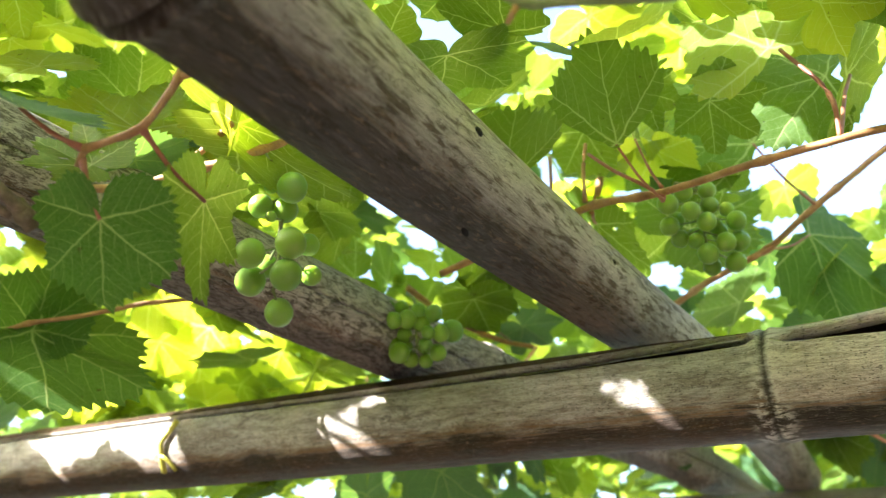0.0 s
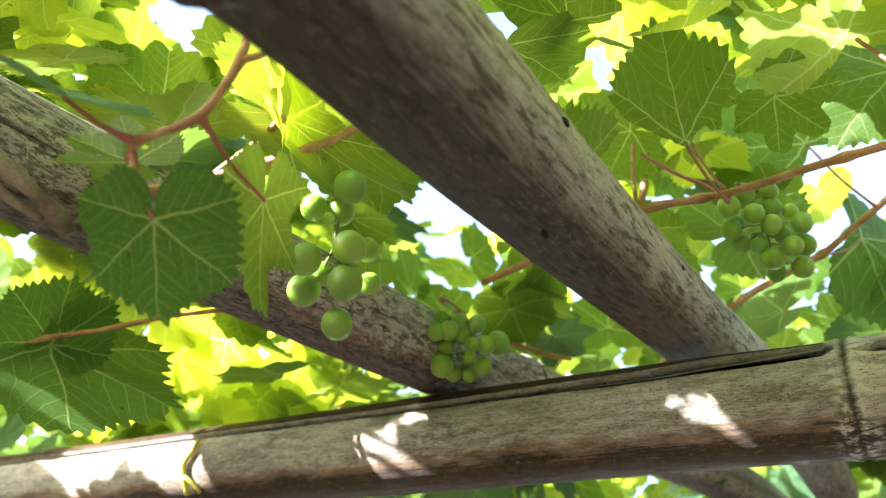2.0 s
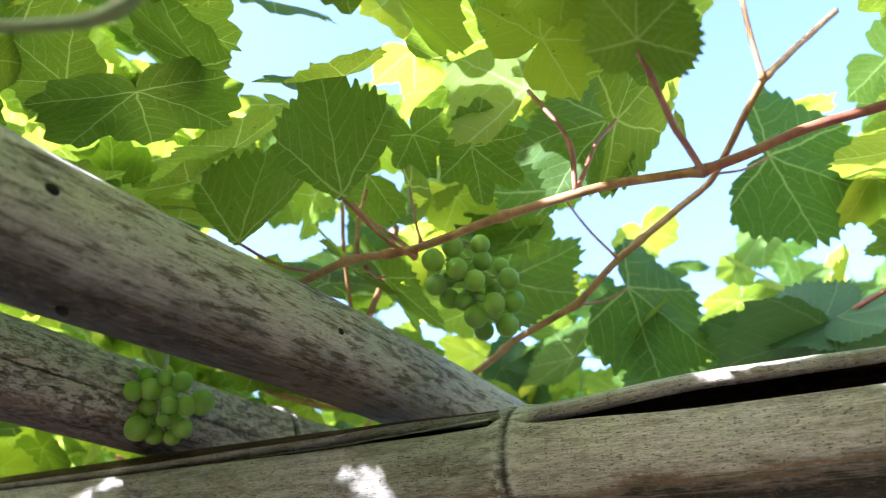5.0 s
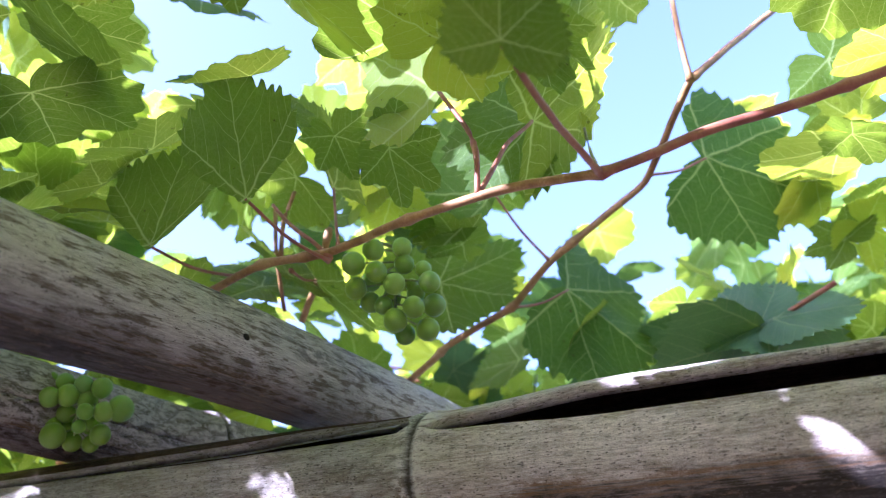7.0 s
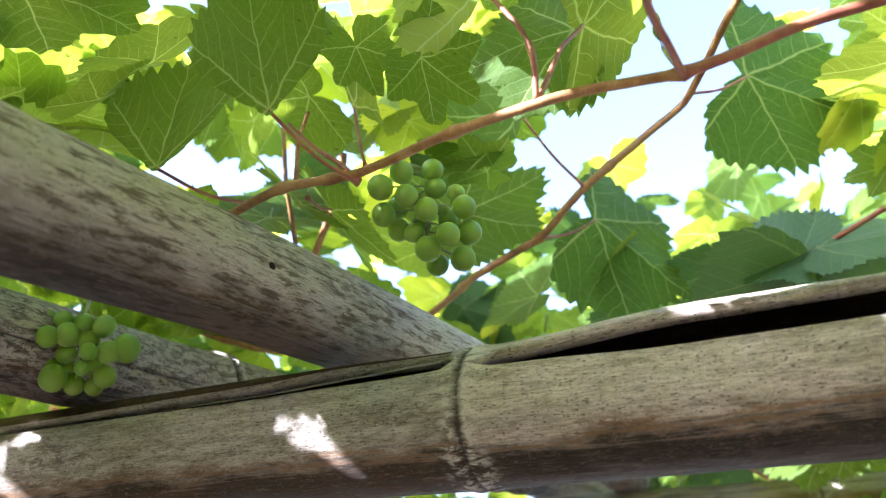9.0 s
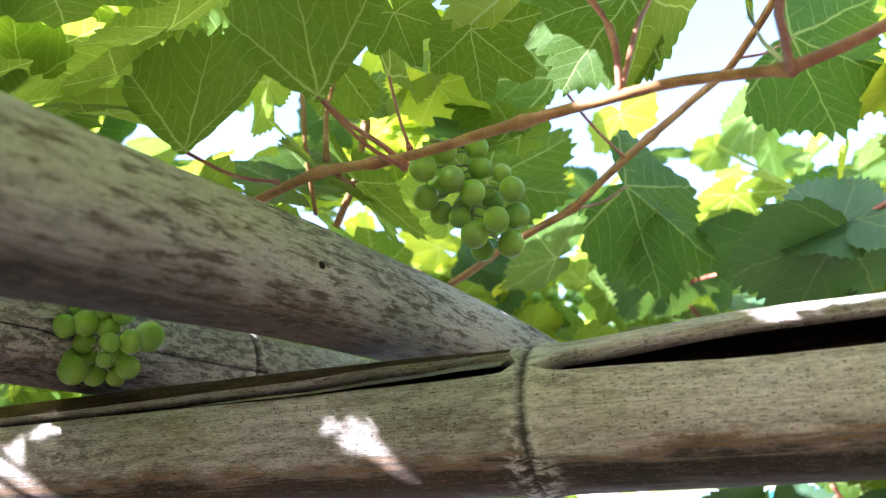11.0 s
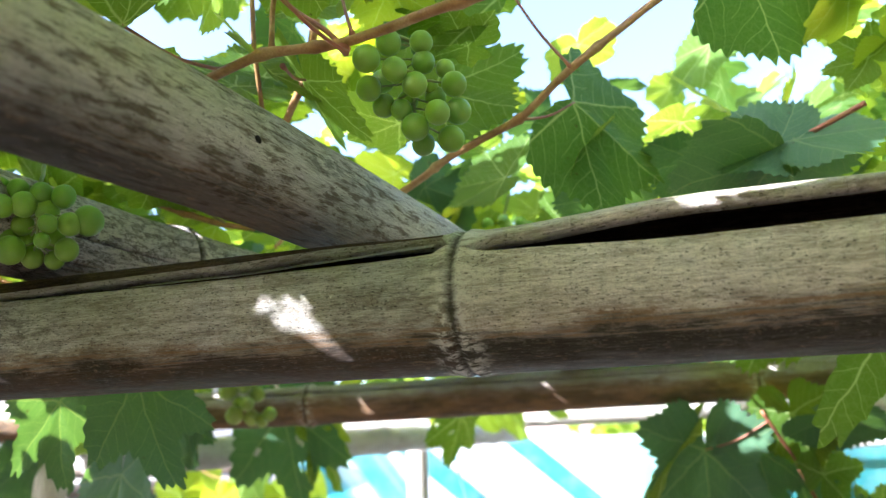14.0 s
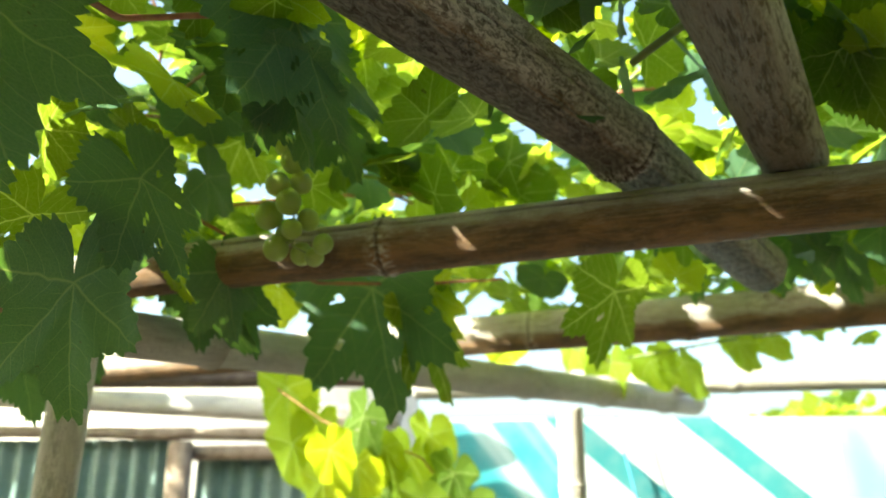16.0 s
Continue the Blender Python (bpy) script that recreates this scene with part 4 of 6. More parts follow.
low_shoot = shoot((-0.3450, 0.6410, 1.9310), "leafy shoot hanging low behind the split beam")
cane(low_shoot, [(-0.5018, 0.6571, 1.9067), (-0.4136, 0.6650, 1.9214), (-0.3450, 0.6410, 1.9310), (-0.3088, 0.6492, 1.9400), (-0.2530, 0.6467, 1.9502), (-0.1989, 0.6831, 1.9718)], 0.002, CANE_BROWN, (0.5,), 1.0, "cane", 1.45)
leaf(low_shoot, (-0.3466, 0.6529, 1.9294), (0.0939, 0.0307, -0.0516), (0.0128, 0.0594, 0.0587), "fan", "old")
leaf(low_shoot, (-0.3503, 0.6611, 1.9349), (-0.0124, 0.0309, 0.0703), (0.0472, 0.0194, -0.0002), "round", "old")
leaf(low_shoot, (-0.3059, 0.9641, 2.0498), (-0.0309, 0.0667, -0.0675), (0.0518, 0.0428, 0.0186), "lobed", "young")
leaf(low_shoot, (-0.2415, 1.0761, 2.0566), (0.0373, 0.0575, -0.0432), (-0.0518, 0.0498, -0.0364), "lobed", "young")
leaf(low_shoot, (-0.3476, 0.9222, 2.0180), (0.0203, 0.0527, -0.0354), (-0.0370, 0.0442, -0.0239), "round", "young")
leaf(low_shoot, (-0.3955, 0.8911, 1.9644), (-0.0384, 0.0535, -0.0423), (0.0403, 0.0366, 0.0097), "lobed", "young")
leaf(low_shoot, (-0.4154, 0.7865, 2.0575), (-0.0039, 0.0464, -0.0252), (-0.0436, 0.0379, -0.0124), "round", "young")
cane(second_shoot, [(-0.0476, 0.7852, 2.0231), (-0.0258, 0.8048, 2.0129), (0.0120, 0.8236, 1.9948), (0.0508, 0.8497, 1.9880), (0.0839, 0.8649, 1.9867)], 0.0034, CANE_BROWN, (0.3, 0.6), 0.7, "cane", 1.45)
cane(second_shoot, [(0.0120, 0.8236, 1.9948), (0.0390, 0.8289, 1.9956), (0.0646, 0.8579, 1.9870)], 0.0018, TWIG_OLD, (), 0.7, "spur", 1.45)
cluster((-0.0982, 0.4112, 1.9415), [(-0.0765, 0.3971, 1.9100, 0.0085), (-0.0894, 0.4024, 1.9138, 0.0039), (-0.0962, 0.4109, 1.9070, 0.0069), (-0.0764, 0.4048, 1.8812, 0.0086), (-0.0975, 0.4066, 1.8764, 0.0083), (-0.0786, 0.4105, 1.8655, 0.0088), (-0.1010, 0.4248, 1.8688, 0.0086), (-0.0834, 0.4228, 1.8496, 0.0079), (-0.0693, 0.4292, 1.8736, 0.0058), (-0.0707, 0.4215, 1.8885, 0.0064), (-0.0833, 0.4142, 1.9061, 0.0072), (-0.0947, 0.4312, 1.8806, 0.0065), (-0.0862, 0.3981, 1.8933, 0.0030)],
        "loose bunch of large unripe green grapes hanging under the vine")

main_shoot = shoot((0.2414, 0.4507, 1.9710), "long red-brown cane with bright green leaves against the sky")
cane(main_shoot, [(0.5059, 0.3824, 2.0279), (0.4123, 0.4032, 1.9992), (0.3555, 0.4182, 1.9878), (0.2990, 0.4190, 1.9630)], 0.0027, CANE_RED, (0.4, 1.0), 0.95, "cane", 1.45)
cane(main_shoot, [(0.2990, 0.4190, 1.9630), (0.2674, 0.4424, 1.9732), (0.2414, 0.4507, 1.9710), (0.2010, 0.4845, 1.9758), (0.1570, 0.5470, 1.9910), (0.1105, 0.5614, 1.9904), (0.0806, 0.5868, 1.9886), (-0.0082, 0.6637, 1.9820)], 0.0024, CANE_BROWN, (0.0, 0.27, 0.52, 0.6), 1.25, "cane", 1.45)
cane(main_shoot, [(0.2414, 0.4507, 1.9710), (0.2426, 0.4481, 1.9967), (0.2397, 0.4513, 2.0120), (0.2246, 0.4645, 2.0522)], 0.0016, CANE_RED, (0.35,), 0.8, "petiole", 1.45)
cane(main_shoot, [(0.2414, 0.4507, 1.9710), (0.2618, 0.4697, 2.0179), (0.2824, 0.4950, 2.0531)], 0.0015, CANE_RED, (), 0.8, "petiole", 1.45)
cane(main_shoot, [(0.2990, 0.4190, 1.9630), (0.2724, 0.3763, 1.9581), (0.2521, 0.3361, 1.9502), (0.2389, 0.3132, 1.9517)], 0.0018, CANE_RED, (0.0,), 0.8, "petiole", 1.45)
cane(main_shoot, [(0.2990, 0.4190, 1.9630), (0.3002, 0.4371, 1.9900), (0.2996, 0.4397, 2.0064)], 0.0012, TENDRIL, (), 0.6, "bud_stalk", 1.45)
leaf(main_shoot, (0.2996, 0.4404, 2.0051), (-0.0028, -0.0053, 0.0100), (0.0045, 0.0044, 0.0036), "round", "young")
leaf(main_shoot, (0.0664, 0.7063, 2.1336), (-0.0192, 0.0121, 0.0640), (-0.0202, 0.0411, -0.0138), "lobed", "young")
leaf(main_shoot, (-0.0097, 0.7092, 2.1505), (-0.0344, 0.0177, 0.0528), (0.0377, 0.0165, 0.0191), "lobed", "young")
leaf(main_shoot, (0.0317, 0.7365, 2.1809), (-0.0241, 0.0127, 0.0637), (-0.0184, 0.0429, -0.0155), "round", "green")
leaf(main_shoot, (0.1733, 0.6768, 2.1220), (0.0168, 0.0091, 0.0605), (-0.0278, 0.0366, 0.0022), "lobed", "young")
leaf(main_shoot, (0.1338, 0.7063, 2.1111), (-0.0166, 0.0194, 0.0417), (0.0278, 0.0168, 0.0347), "lobed", "green")
leaf(main_shoot, (-0.1017, 0.6536, 2.1263), (0.0607, 0.0485, -0.0065), (-0.0345, 0.0415, -0.0121), "round", "green")
leaf(main_shoot, (0.0790, 0.7309, 2.0580), (-0.0549, 0.0239, 0.0414), (0.0361, 0.0400, 0.0247), "lobed", "green")
leaf(main_shoot, (0.0966, 0.7632, 2.0821), (-0.0289, 0.0216, 0.0395), (0.0134, 0.0342, 0.0507), "lobed", "green")
leaf(main_shoot, (0.1139, 0.4856, 1.9926), (-0.0105, -0.0237, 0.0722), (-0.0447, 0.0163, -0.0012), "wedge", "light", stem=(0.1559, 0.5455, 1.9838))
leaf(main_shoot, (0.0406, 0.5530, 2.0004), (0.0150, 0.0038, 0.0765), (0.0570, -0.0166, 0.0292), "wedge", "light", stem=(0.0828, 0.6190, 2.0110))
leaf(main_shoot, (0.2247, 0.4799, 2.0659), (-0.0091, 0.0007, 0.1045), (-0.0515, 0.0424, -0.0048), "fan", "young")
leaf(main_shoot, (0.1522, 0.5916, 2.0676), (0.0082, 0.0313, 0.0917), (0.0325, 0.0500, -0.0200), "wedge", "green", stem=(0.1601, 0.5599, 2.0026))
leaf(main_shoot, (0.2846, 0.5029, 2.0593), (0.0714, 0.0108, 0.0778), (0.0130, 0.0633, -0.0207), "fan", "green")
leaf(main_shoot, (0.2387, 0.3097, 1.9478), (-0.0016, -0.0136, 0.0251), (0.0226, 0.0047, 0.0099), "wide", "green")
leaf(main_shoot, (0.2917, 0.5427, 2.0901), (-0.0667, 0.0352, 0.0049), (-0.0485, 0.0268, 0.0605), "fan", "green")
leaf(main_shoot, (0.1916, 0.6778, 2.1130), (0.0312, 0.0528, -0.0092), (-0.0340, 0.0212, 0.0063), "round", "young")
leaf(main_shoot, (0.1317, 0.6879, 2.0418), (0.0250, 0.0606, -0.0298), (0.0287, -0.0345, -0.0328), "lobed", "green", stem=(0.1187, 0.6323, 2.0223))
cane(main_shoot, [(0.1568, 0.5450, 1.9852), (0.1458, 0.5517, 2.0003), (0.1266, 0.5674, 2.0229), (0.1116, 0.5818, 2.0477)], 0.0016, CANE_RED, (0.0,), 0.8, "petiole", 1.45)
cane(main_shoot, [(0.1121, 0.6211, 2.0261), (0.1127, 0.6206, 2.0583), (0.1184, 0.6306, 2.0891)], 0.0018, CANE_BROWN, (0.0,), 0.9, "spur", 1.45)
cane(main_shoot, [(0.1395, 0.6907, 2.0928), (0.1299, 0.7065, 2.0503), (0.1142, 0.7374, 2.0274)], 0.0028, CANE_BROWN, (0.1, 0.6), 1.0, "spur", 1.45)
cane(main_shoot, [(0.0928, 0.6883, 2.1153), (0.0947, 0.7030, 2.0721), (0.0996, 0.7360, 2.0364)], 0.0018, CANE_BROWN, (), 1.0, "spur", 1.45)
cluster((0.1725, 0.5707, 2.0133), [(0.1815, 0.5812, 2.0114, 0.0079), (0.2013, 0.5852, 2.0149, 0.0073), (0.1683, 0.5803, 2.0003, 0.0084), (0.1840, 0.5768, 1.9920, 0.0077), (0.2026, 0.5888, 2.0038, 0.0073), (0.1700, 0.5881, 1.9854, 0.0078), (0.1959, 0.5801, 1.9845, 0.0077), (0.2155, 0.5895, 2.0002, 0.0060), (0.2194, 0.5837, 1.9873, 0.0078), (0.1886, 0.5891, 1.9730, 0.0065), (0.2085, 0.5821, 1.9683, 0.0077), (0.2226, 0.5932, 1.9746, 0.0083), (0.1795, 0.5985, 1.9796, 0.0073), (0.1964, 0.5898, 1.9623, 0.0084), (0.2180, 0.5953, 1.9578, 0.0082), (0.2029, 0.6053, 1.9585, 0.0073), (0.2076, 0.5956, 1.9911, 0.0047), (0.1939, 0.6036, 1.9850, 0.0067), (0.1794, 0.6029, 1.9979, 0.0074), (0.2104, 0.5991, 1.9864, 0.0067)],
        "full bunch of unripe green grapes under the brown cane")
cluster((-0.0401, 0.6973, 1.9789), [(-0.0356, 0.6560, 1.9375, 0.0082), (-0.0241, 0.6626, 1.9359, 0.0077), (-0.0465, 0.6518, 1.9350, 0.0075), (-0.0410, 0.6602, 1.9485, 0.0070), (-0.0177, 0.6463, 1.9221, 0.0060), (-0.0077, 0.6539, 1.9242, 0.0075), (-0.0477, 0.6674, 1.9202, 0.0069), (-0.0207, 0.6478, 1.9123, 0.0050), (-0.0415, 0.6577, 1.9092, 0.0091), (-0.0104, 0.6610, 1.9102, 0.0075), (0.0015, 0.6591, 1.9279, 0.0097), (-0.0332, 0.6719, 1.9083, 0.0070), (-0.0207, 0.6730, 1.9072, 0.0063), (-0.0523, 0.6615, 1.9511, 0.0063), (-0.0388, 0.6659, 1.9277, 0.0070), (-0.0143, 0.6597, 1.9438, 0.0077), (-0.0269, 0.6583, 1.9457, 0.0070), (-0.0218, 0.6728, 1.9204, 0.0070), (-0.0383, 0.6749, 1.9198, 0.0070)],
        "tight bunch of unripe green grapes in front of the rafter")
cluster((0.3650, 1.0689, 2.0939), [(0.3512, 1.0955, 2.0528, 0.0082), (0.3687, 1.1037, 2.0559, 0.0097), (0.3722, 1.0901, 2.0343, 0.0088), (0.3849, 1.0976, 2.0679, 0.0076), (0.3476, 1.0968, 2.0356, 0.0075), (0.3350, 1.0961, 2.0500, 0.0075), (0.3863, 1.1008, 2.0494, 0.0083), (0.3613, 1.0867, 2.0676, 0.0075), (0.3429, 1.0932, 2.0652, 0.0075), (0.3646, 1.1082, 2.0415, 0.0083), (0.3884, 1.0775, 2.0568, 0.0067)],
        "small dark green bunch of grapes deep in the leaves")
cluster((0.0382, 1.3499, 1.9808), [(0.0244, 1.3047, 1.8628, 0.0128), (0.0470, 1.3139, 1.8595, 0.0116), (0.0719, 1.2905, 1.8617, 0.0101), (0.0426, 1.2884, 1.8763, 0.0101), (0.0151, 1.3077, 1.8966, 0.0142), (0.0381, 1.2878, 1.9024, 0.0127), (0.0269, 1.2871, 1.9201, 0.0121), (0.0401, 1.2893, 1.9449, 0.0129), (0.0605, 1.3087, 1.8549, 0.0096), (0.0537, 1.3043, 1.8903, 0.0110), (0.0308, 1.3119, 1.8790, 0.0103), (0.0474, 1.2960, 1.9248, 0.0110), (0.0318, 1.2867, 1.9589, 0.0097)],
        "pale yellow-green bunch of grapes hanging before the brown beam", True)

sky_shoot = shoot((0.3170, 0.6580, 2.0410), "thin dark cane with a broad serrated leaf against the sky")
cane(sky_shoot, [(0.5171, 0.5951, 2.2451), (0.4082, 0.5402, 2.1248), (0.3988, 0.6415, 2.1033), (0.3170, 0.6580, 2.0410), (0.2930, 0.7170, 2.0280), (0.2430, 0.7430, 2.0090), (0.2073, 0.8202, 2.0032), (0.1754, 0.8741, 1.9811)], 0.0026, CANE_BROWN, (0.25, 0.55, 0.68, 0.8), 1.2, "cane", 1.45)
cane(sky_shoot, [(0.4082, 0.5402, 2.1248), (0.4062, 0.5381, 2.1709), (0.4070, 0.5366, 2.2154)], 0.0022, CANE_BROWN, (0.0,), 0.9, "spur", 1.45)
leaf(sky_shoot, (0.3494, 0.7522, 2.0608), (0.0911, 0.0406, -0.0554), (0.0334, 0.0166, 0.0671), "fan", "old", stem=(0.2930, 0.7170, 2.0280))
leaf(sky_shoot, (0.2773, 0.6683, 2.1123), (-0.0470, 0.0280, 0.0885), (-0.0977, 0.0399, 0.0093), "fan", "light", stem=(0.3170, 0.6580, 2.0410))
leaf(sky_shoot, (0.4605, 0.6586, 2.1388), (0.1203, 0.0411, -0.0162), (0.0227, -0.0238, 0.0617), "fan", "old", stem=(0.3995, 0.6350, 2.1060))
leaf(sky_shoot, (0.2331, 0.7520, 2.0692), (0.0785, 0.0192, 0.0416), (-0.0291, 0.0104, 0.0501), "round", "light")
leaf(sky_shoot, (0.5941, 0.9592, 2.2434), (-0.0340, 0.0497, -0.0404), (-0.0027, 0.0328, 0.0427), "round", "green")
leaf(sky_shoot, (0.3212, 0.8976, 2.0498), (-0.0376, 0.0548, 0.0079), (0.0240, 0.0108, 0.0394), "wide", "green")
leaf(sky_shoot, (0.3761, 0.9292, 2.1251), (-0.0308, 0.0174, -0.0401), (0.0320, 0.0378, -0.0278), "lobed", "blue")
leaf(sky_shoot, (0.3188, 0.8267, 2.1018), (-0.0133, 0.0063, -0.0138), (0.0093, 0.0053, -0.0065), "lobed", "young")

right_shoot = shoot((0.5085, 0.7211, 2.0058), "shoot with blue-green leaves seen from their upper side over the beam")
cane(right_shoot, [(0.5283, 1.0465, 2.0120), (0.4713, 0.9887, 2.0441), (0.4910, 0.7869, 2.0059), (0.5064, 0.7206, 2.0080), (0.5473, 0.6678, 2.0240)], 0.0022, CANE_RED, (0.3, 0.6), 1.0, "cane", 1.45)
leaf(right_shoot, (0.4992, 0.7109, 2.0077), (-0.0489, 0.0351, 0.0069), (0.0040, 0.0363, 0.0476), "round", "blue")
leaf(right_shoot, (0.5026, 0.7120, 2.0033), (-0.0281, 0.0735, -0.0496), (0.0821, 0.0614, -0.0202), "fan", "blue")
leaf(right_shoot, (0.5053, 0.6998, 2.0068), (0.0639, 0.0119, 0.0370), (-0.0225, 0.0561, 0.0208), "round", "blue")
leaf(right_shoot, (0.4724, 0.8011, 2.0325), (-0.0078, 0.0503, -0.0199), (0.0496, 0.0433, -0.0186), "round", "blue")
leaf(right_shoot, (0.4957, 0.8616, 2.0961), (0.0001, 0.0502, -0.0222), (0.0522, 0.0416, -0.0146), "lobed", "green")
leaf(right_shoot, (0.4466, 0.9392, 2.0418), (-0.0349, 0.0555, -0.0260), (0.0383, 0.0487, -0.0306), "round", "blue")
leaf(right_shoot, (0.5545, 0.8948, 2.1348), (0.0795, 0.0558, -0.0030), (-0.0209, 0.0329, 0.0592), "lobed", "young")
leaf(right_shoot, (0.5944, 0.8525, 2.0899), (0.0484, 0.0355, 0.0660), (0.0105, 0.0439, -0.0313), "round", "young")
leaf(right_shoot, (0.4187, 1.0438, 2.0561), (-0.0055, 0.0448, -0.0356), (-0.0217, 0.0201, 0.0286), "lobed", "green")
leaf(right_shoot, (0.4560, 1.0560, 2.1009), (-0.0322, 0.0406, -0.0144), (0.0261, 0.0301, -0.0342), "lobed", "green")
leaf(right_shoot, (0.5050, 0.9966, 2.0719), (0.0674, 0.0392, 0.0183), (-0.0075, 0.0316, -0.0399), "lobed", "green")
leaf(right_shoot, (0.5943, 0.7130, 2.0879), (-0.0120, 0.0255, 0.0314), (-0.0277, 0.0282, -0.0080), "lobed", "green")
leaf(right_shoot, (0.6114, 0.7069, 2.0992), (0.0551, 0.0248, -0.0134), (-0.0174, 0.0282, -0.0194), "lobed", "young")

left_curtain = shoot((-0.0176, 0.9093, 1.9003), "broad dark green leaves hanging beside the beam")
cane(left_curtain, [(-0.1704, 0.9796, 1.9737), (-0.0251, 0.9192, 1.9050), (-0.0241, 1.0531, 1.9492), (0.0602, 1.1779, 2.0328), (0.1149, 1.2043, 2.1076)], 0.0024, CANE_RED, (0.4, 0.7), 1.0, "cane", 1.45)
leaf(left_curtain, (-0.0157, 0.8906, 1.8613), (0.0318, 0.0054, -0.0940), (0.0508, 0.0507, 0.0201), "lobed", "blue")
leaf(left_curtain, (0.0701, 1.1521, 2.0080), (0.0467, 0.0018, -0.1145), (0.0570, 0.0738, 0.0244), "lobed", "blue")
leaf(left_curtain, (0.0074, 1.2171, 2.0243), (0.0479, 0.0167, -0.0836), (0.0446, 0.0467, 0.0349), "lobed", "blue")
leaf(left_curtain, (-0.0456, 1.1587, 1.8757), (0.0289, 0.0447, -0.0716), (0.0215, 0.0519, 0.0410), "lobed", "blue")
leaf(left_curtain, (-0.0802, 1.1444, 1.7885), (-0.0203, 0.0487, -0.0929), (0.0327, 0.0690, 0.0291), "lobed", "blue")
leaf(left_curtain, (-0.1083, 1.1280, 1.8358), (-0.0500, 0.0306, -0.0461), (0.0275, 0.0496, 0.0032), "lobed", "green")
leaf(left_curtain, (-0.1140, 1.4972, 1.8836), (0.0467, 0.0483, -0.0798), (0.0269, 0.0531, 0.0479), "lobed", "blue")
leaf(left_curtain, (0.0603, 1.1593, 1.9694), (0.0217, 0.0455, -0.0749), (0.0261, 0.0514, 0.0389), "lobed", "blue")
leaf(left_curtain, (-0.1045, 0.9865, 1.8547), (-0.0045, 0.0373, -0.0797), (0.0336, 0.0529, 0.0229), "lobed", "blue")
leaf(left_curtain, (-0.0514, 1.3905, 1.8635), (0.0091, 0.0384, -0.0709), (0.0265, 0.0500, 0.0305), "lobed", "blue")
leaf(left_curtain, (-0.0950, 1.3407, 1.8734), (0.0226, 0.0110, -0.0514), (-0.0186, 0.0480, -0.0167), "round", "young")

beam_shoot = shoot((0.0813, 1.5946, 1.9014), "dark green leaves hanging below the brown beam")
cane(beam_shoot, [(-0.0786, 1.3793, 1.9177), (0.0160, 1.5323, 1.8890), (0.1231, 1.5898, 1.9025), (0.2417, 1.6058, 1.9110)], 0.002, CANE_RED, (0.5,), 1.0, "cane", 1.45)
leaf(beam_shoot, (0.0747, 1.5762, 1.8950), (0.0364, 0.0391, -0.1644), (-0.1091, 0.0462, -0.0511), "lobed", "blue")
leaf(beam_shoot, (0.1471, 1.6285, 1.9034), (0.0343, 0.0141, -0.0683), (0.0312, 0.0453, 0.0250), "lobed", "young")
leaf(beam_shoot, (0.1393, 1.6083, 1.8647), (0.0249, 0.0276, -0.1157), (0.0450, 0.0735, 0.0272), "cut", "green")
leaf(beam_shoot, (0.3703, 1.5191, 1.8705), (-0.0244, 0.0261, -0.0891), (0.0551, 0.0343, -0.0051), "lobed", "green")
leaf(beam_shoot, (0.6399, 1.6759, 1.9837), (-0.0144, 0.0234, -0.0803), (0.0658, 0.0474, -0.0376), "lobed", "blue")
leaf(beam_shoot, (0.6973, 1.6559, 1.9769), (0.0137, 0.0279, -0.0869), (0.0746, 0.0445, -0.0278), "lobed", "blue")
cane(beam_shoot, [(0.6772, 1.7546, 2.0089), (0.7135, 1.7281, 2.0009), (0.7836, 1.6813, 1.9986)], 0.002, CANE_RED, (0.5,), 1.0, "cane", 1.45)
leaf(beam_shoot, (0.2976, 1.6481, 1.9242), (-0.0090, 0.0077, -0.0257), (0.0380, 0.0193, -0.0100), "round", "blue")
cane(left_curtain, [(-0.3127, 1.3256, 2.0593), (-0.2149, 1.3860, 2.0548), (-0.1411, 1.4859, 2.0876), (-0.0728, 1.5930, 2.0951)], 0.0022, CANE_BROWN, (0.4, 0.7), 1.0, "cane", 1.45)
cane(left_curtain, [(-0.1575, 1.6568, 2.0380), (-0.0262, 1.7082, 2.0711), (0.0832, 1.7622, 2.0906), (0.2111, 1.8143, 2.1209)], 0.0032, CANE_BROWN, (0.3, 0.7), 1.0, "cane", 1.45)
cane(left_curtain, [(0.0529, 1.2360, 2.2110), (0.1145, 1.2844, 2.1986), (0.2263, 1.3252, 2.1946), (0.3338, 1.3694, 2.1794)], 0.0026, CANE_RED, (0.4, 0.7), 1.0, "cane", 1.45)
cane(left_curtain, [(-0.0645, 1.2524, 1.9990), (-0.0455, 1.2891, 2.0492), (-0.0230, 1.3194, 2.1228), (-0.0434, 1.3074, 2.1768)], 0.0016, CANE_BROWN, (0.5,), 1.0, "cane", 1.45)
leaf(left_curtain, (-0.0847, 1.5299, 1.8859), (0.0224, 0.0272, -0.0848), (-0.0441, 0.0307, -0.0423), "lobed", "blue")
leaf(left_curtain, (-0.1277, 1.8884, 1.9716), (0.0071, 0.0199, -0.0640), (0.0421, 0.0343, -0.0345), "round", "young")
leaf(left_curtain, (-0.1450, 1.5219, 1.9115), (-0.0216, 0.0172, -0.0593), (0.0234, 0.0353, -0.0414), "lobed", "blue")
leaf(left_curtain, (0.0557, 1.3875, 2.0440), (0.0297, 0.0258, -0.0770), (0.0415, 0.0334, 0.0272), "lobed", "blue")
leaf(left_curtain, (-0.0737, 1.4810, 2.0565), (-0.0285, 0.0168, -0.0594), (0.0283, 0.0367, -0.0453), "lobed", "green")

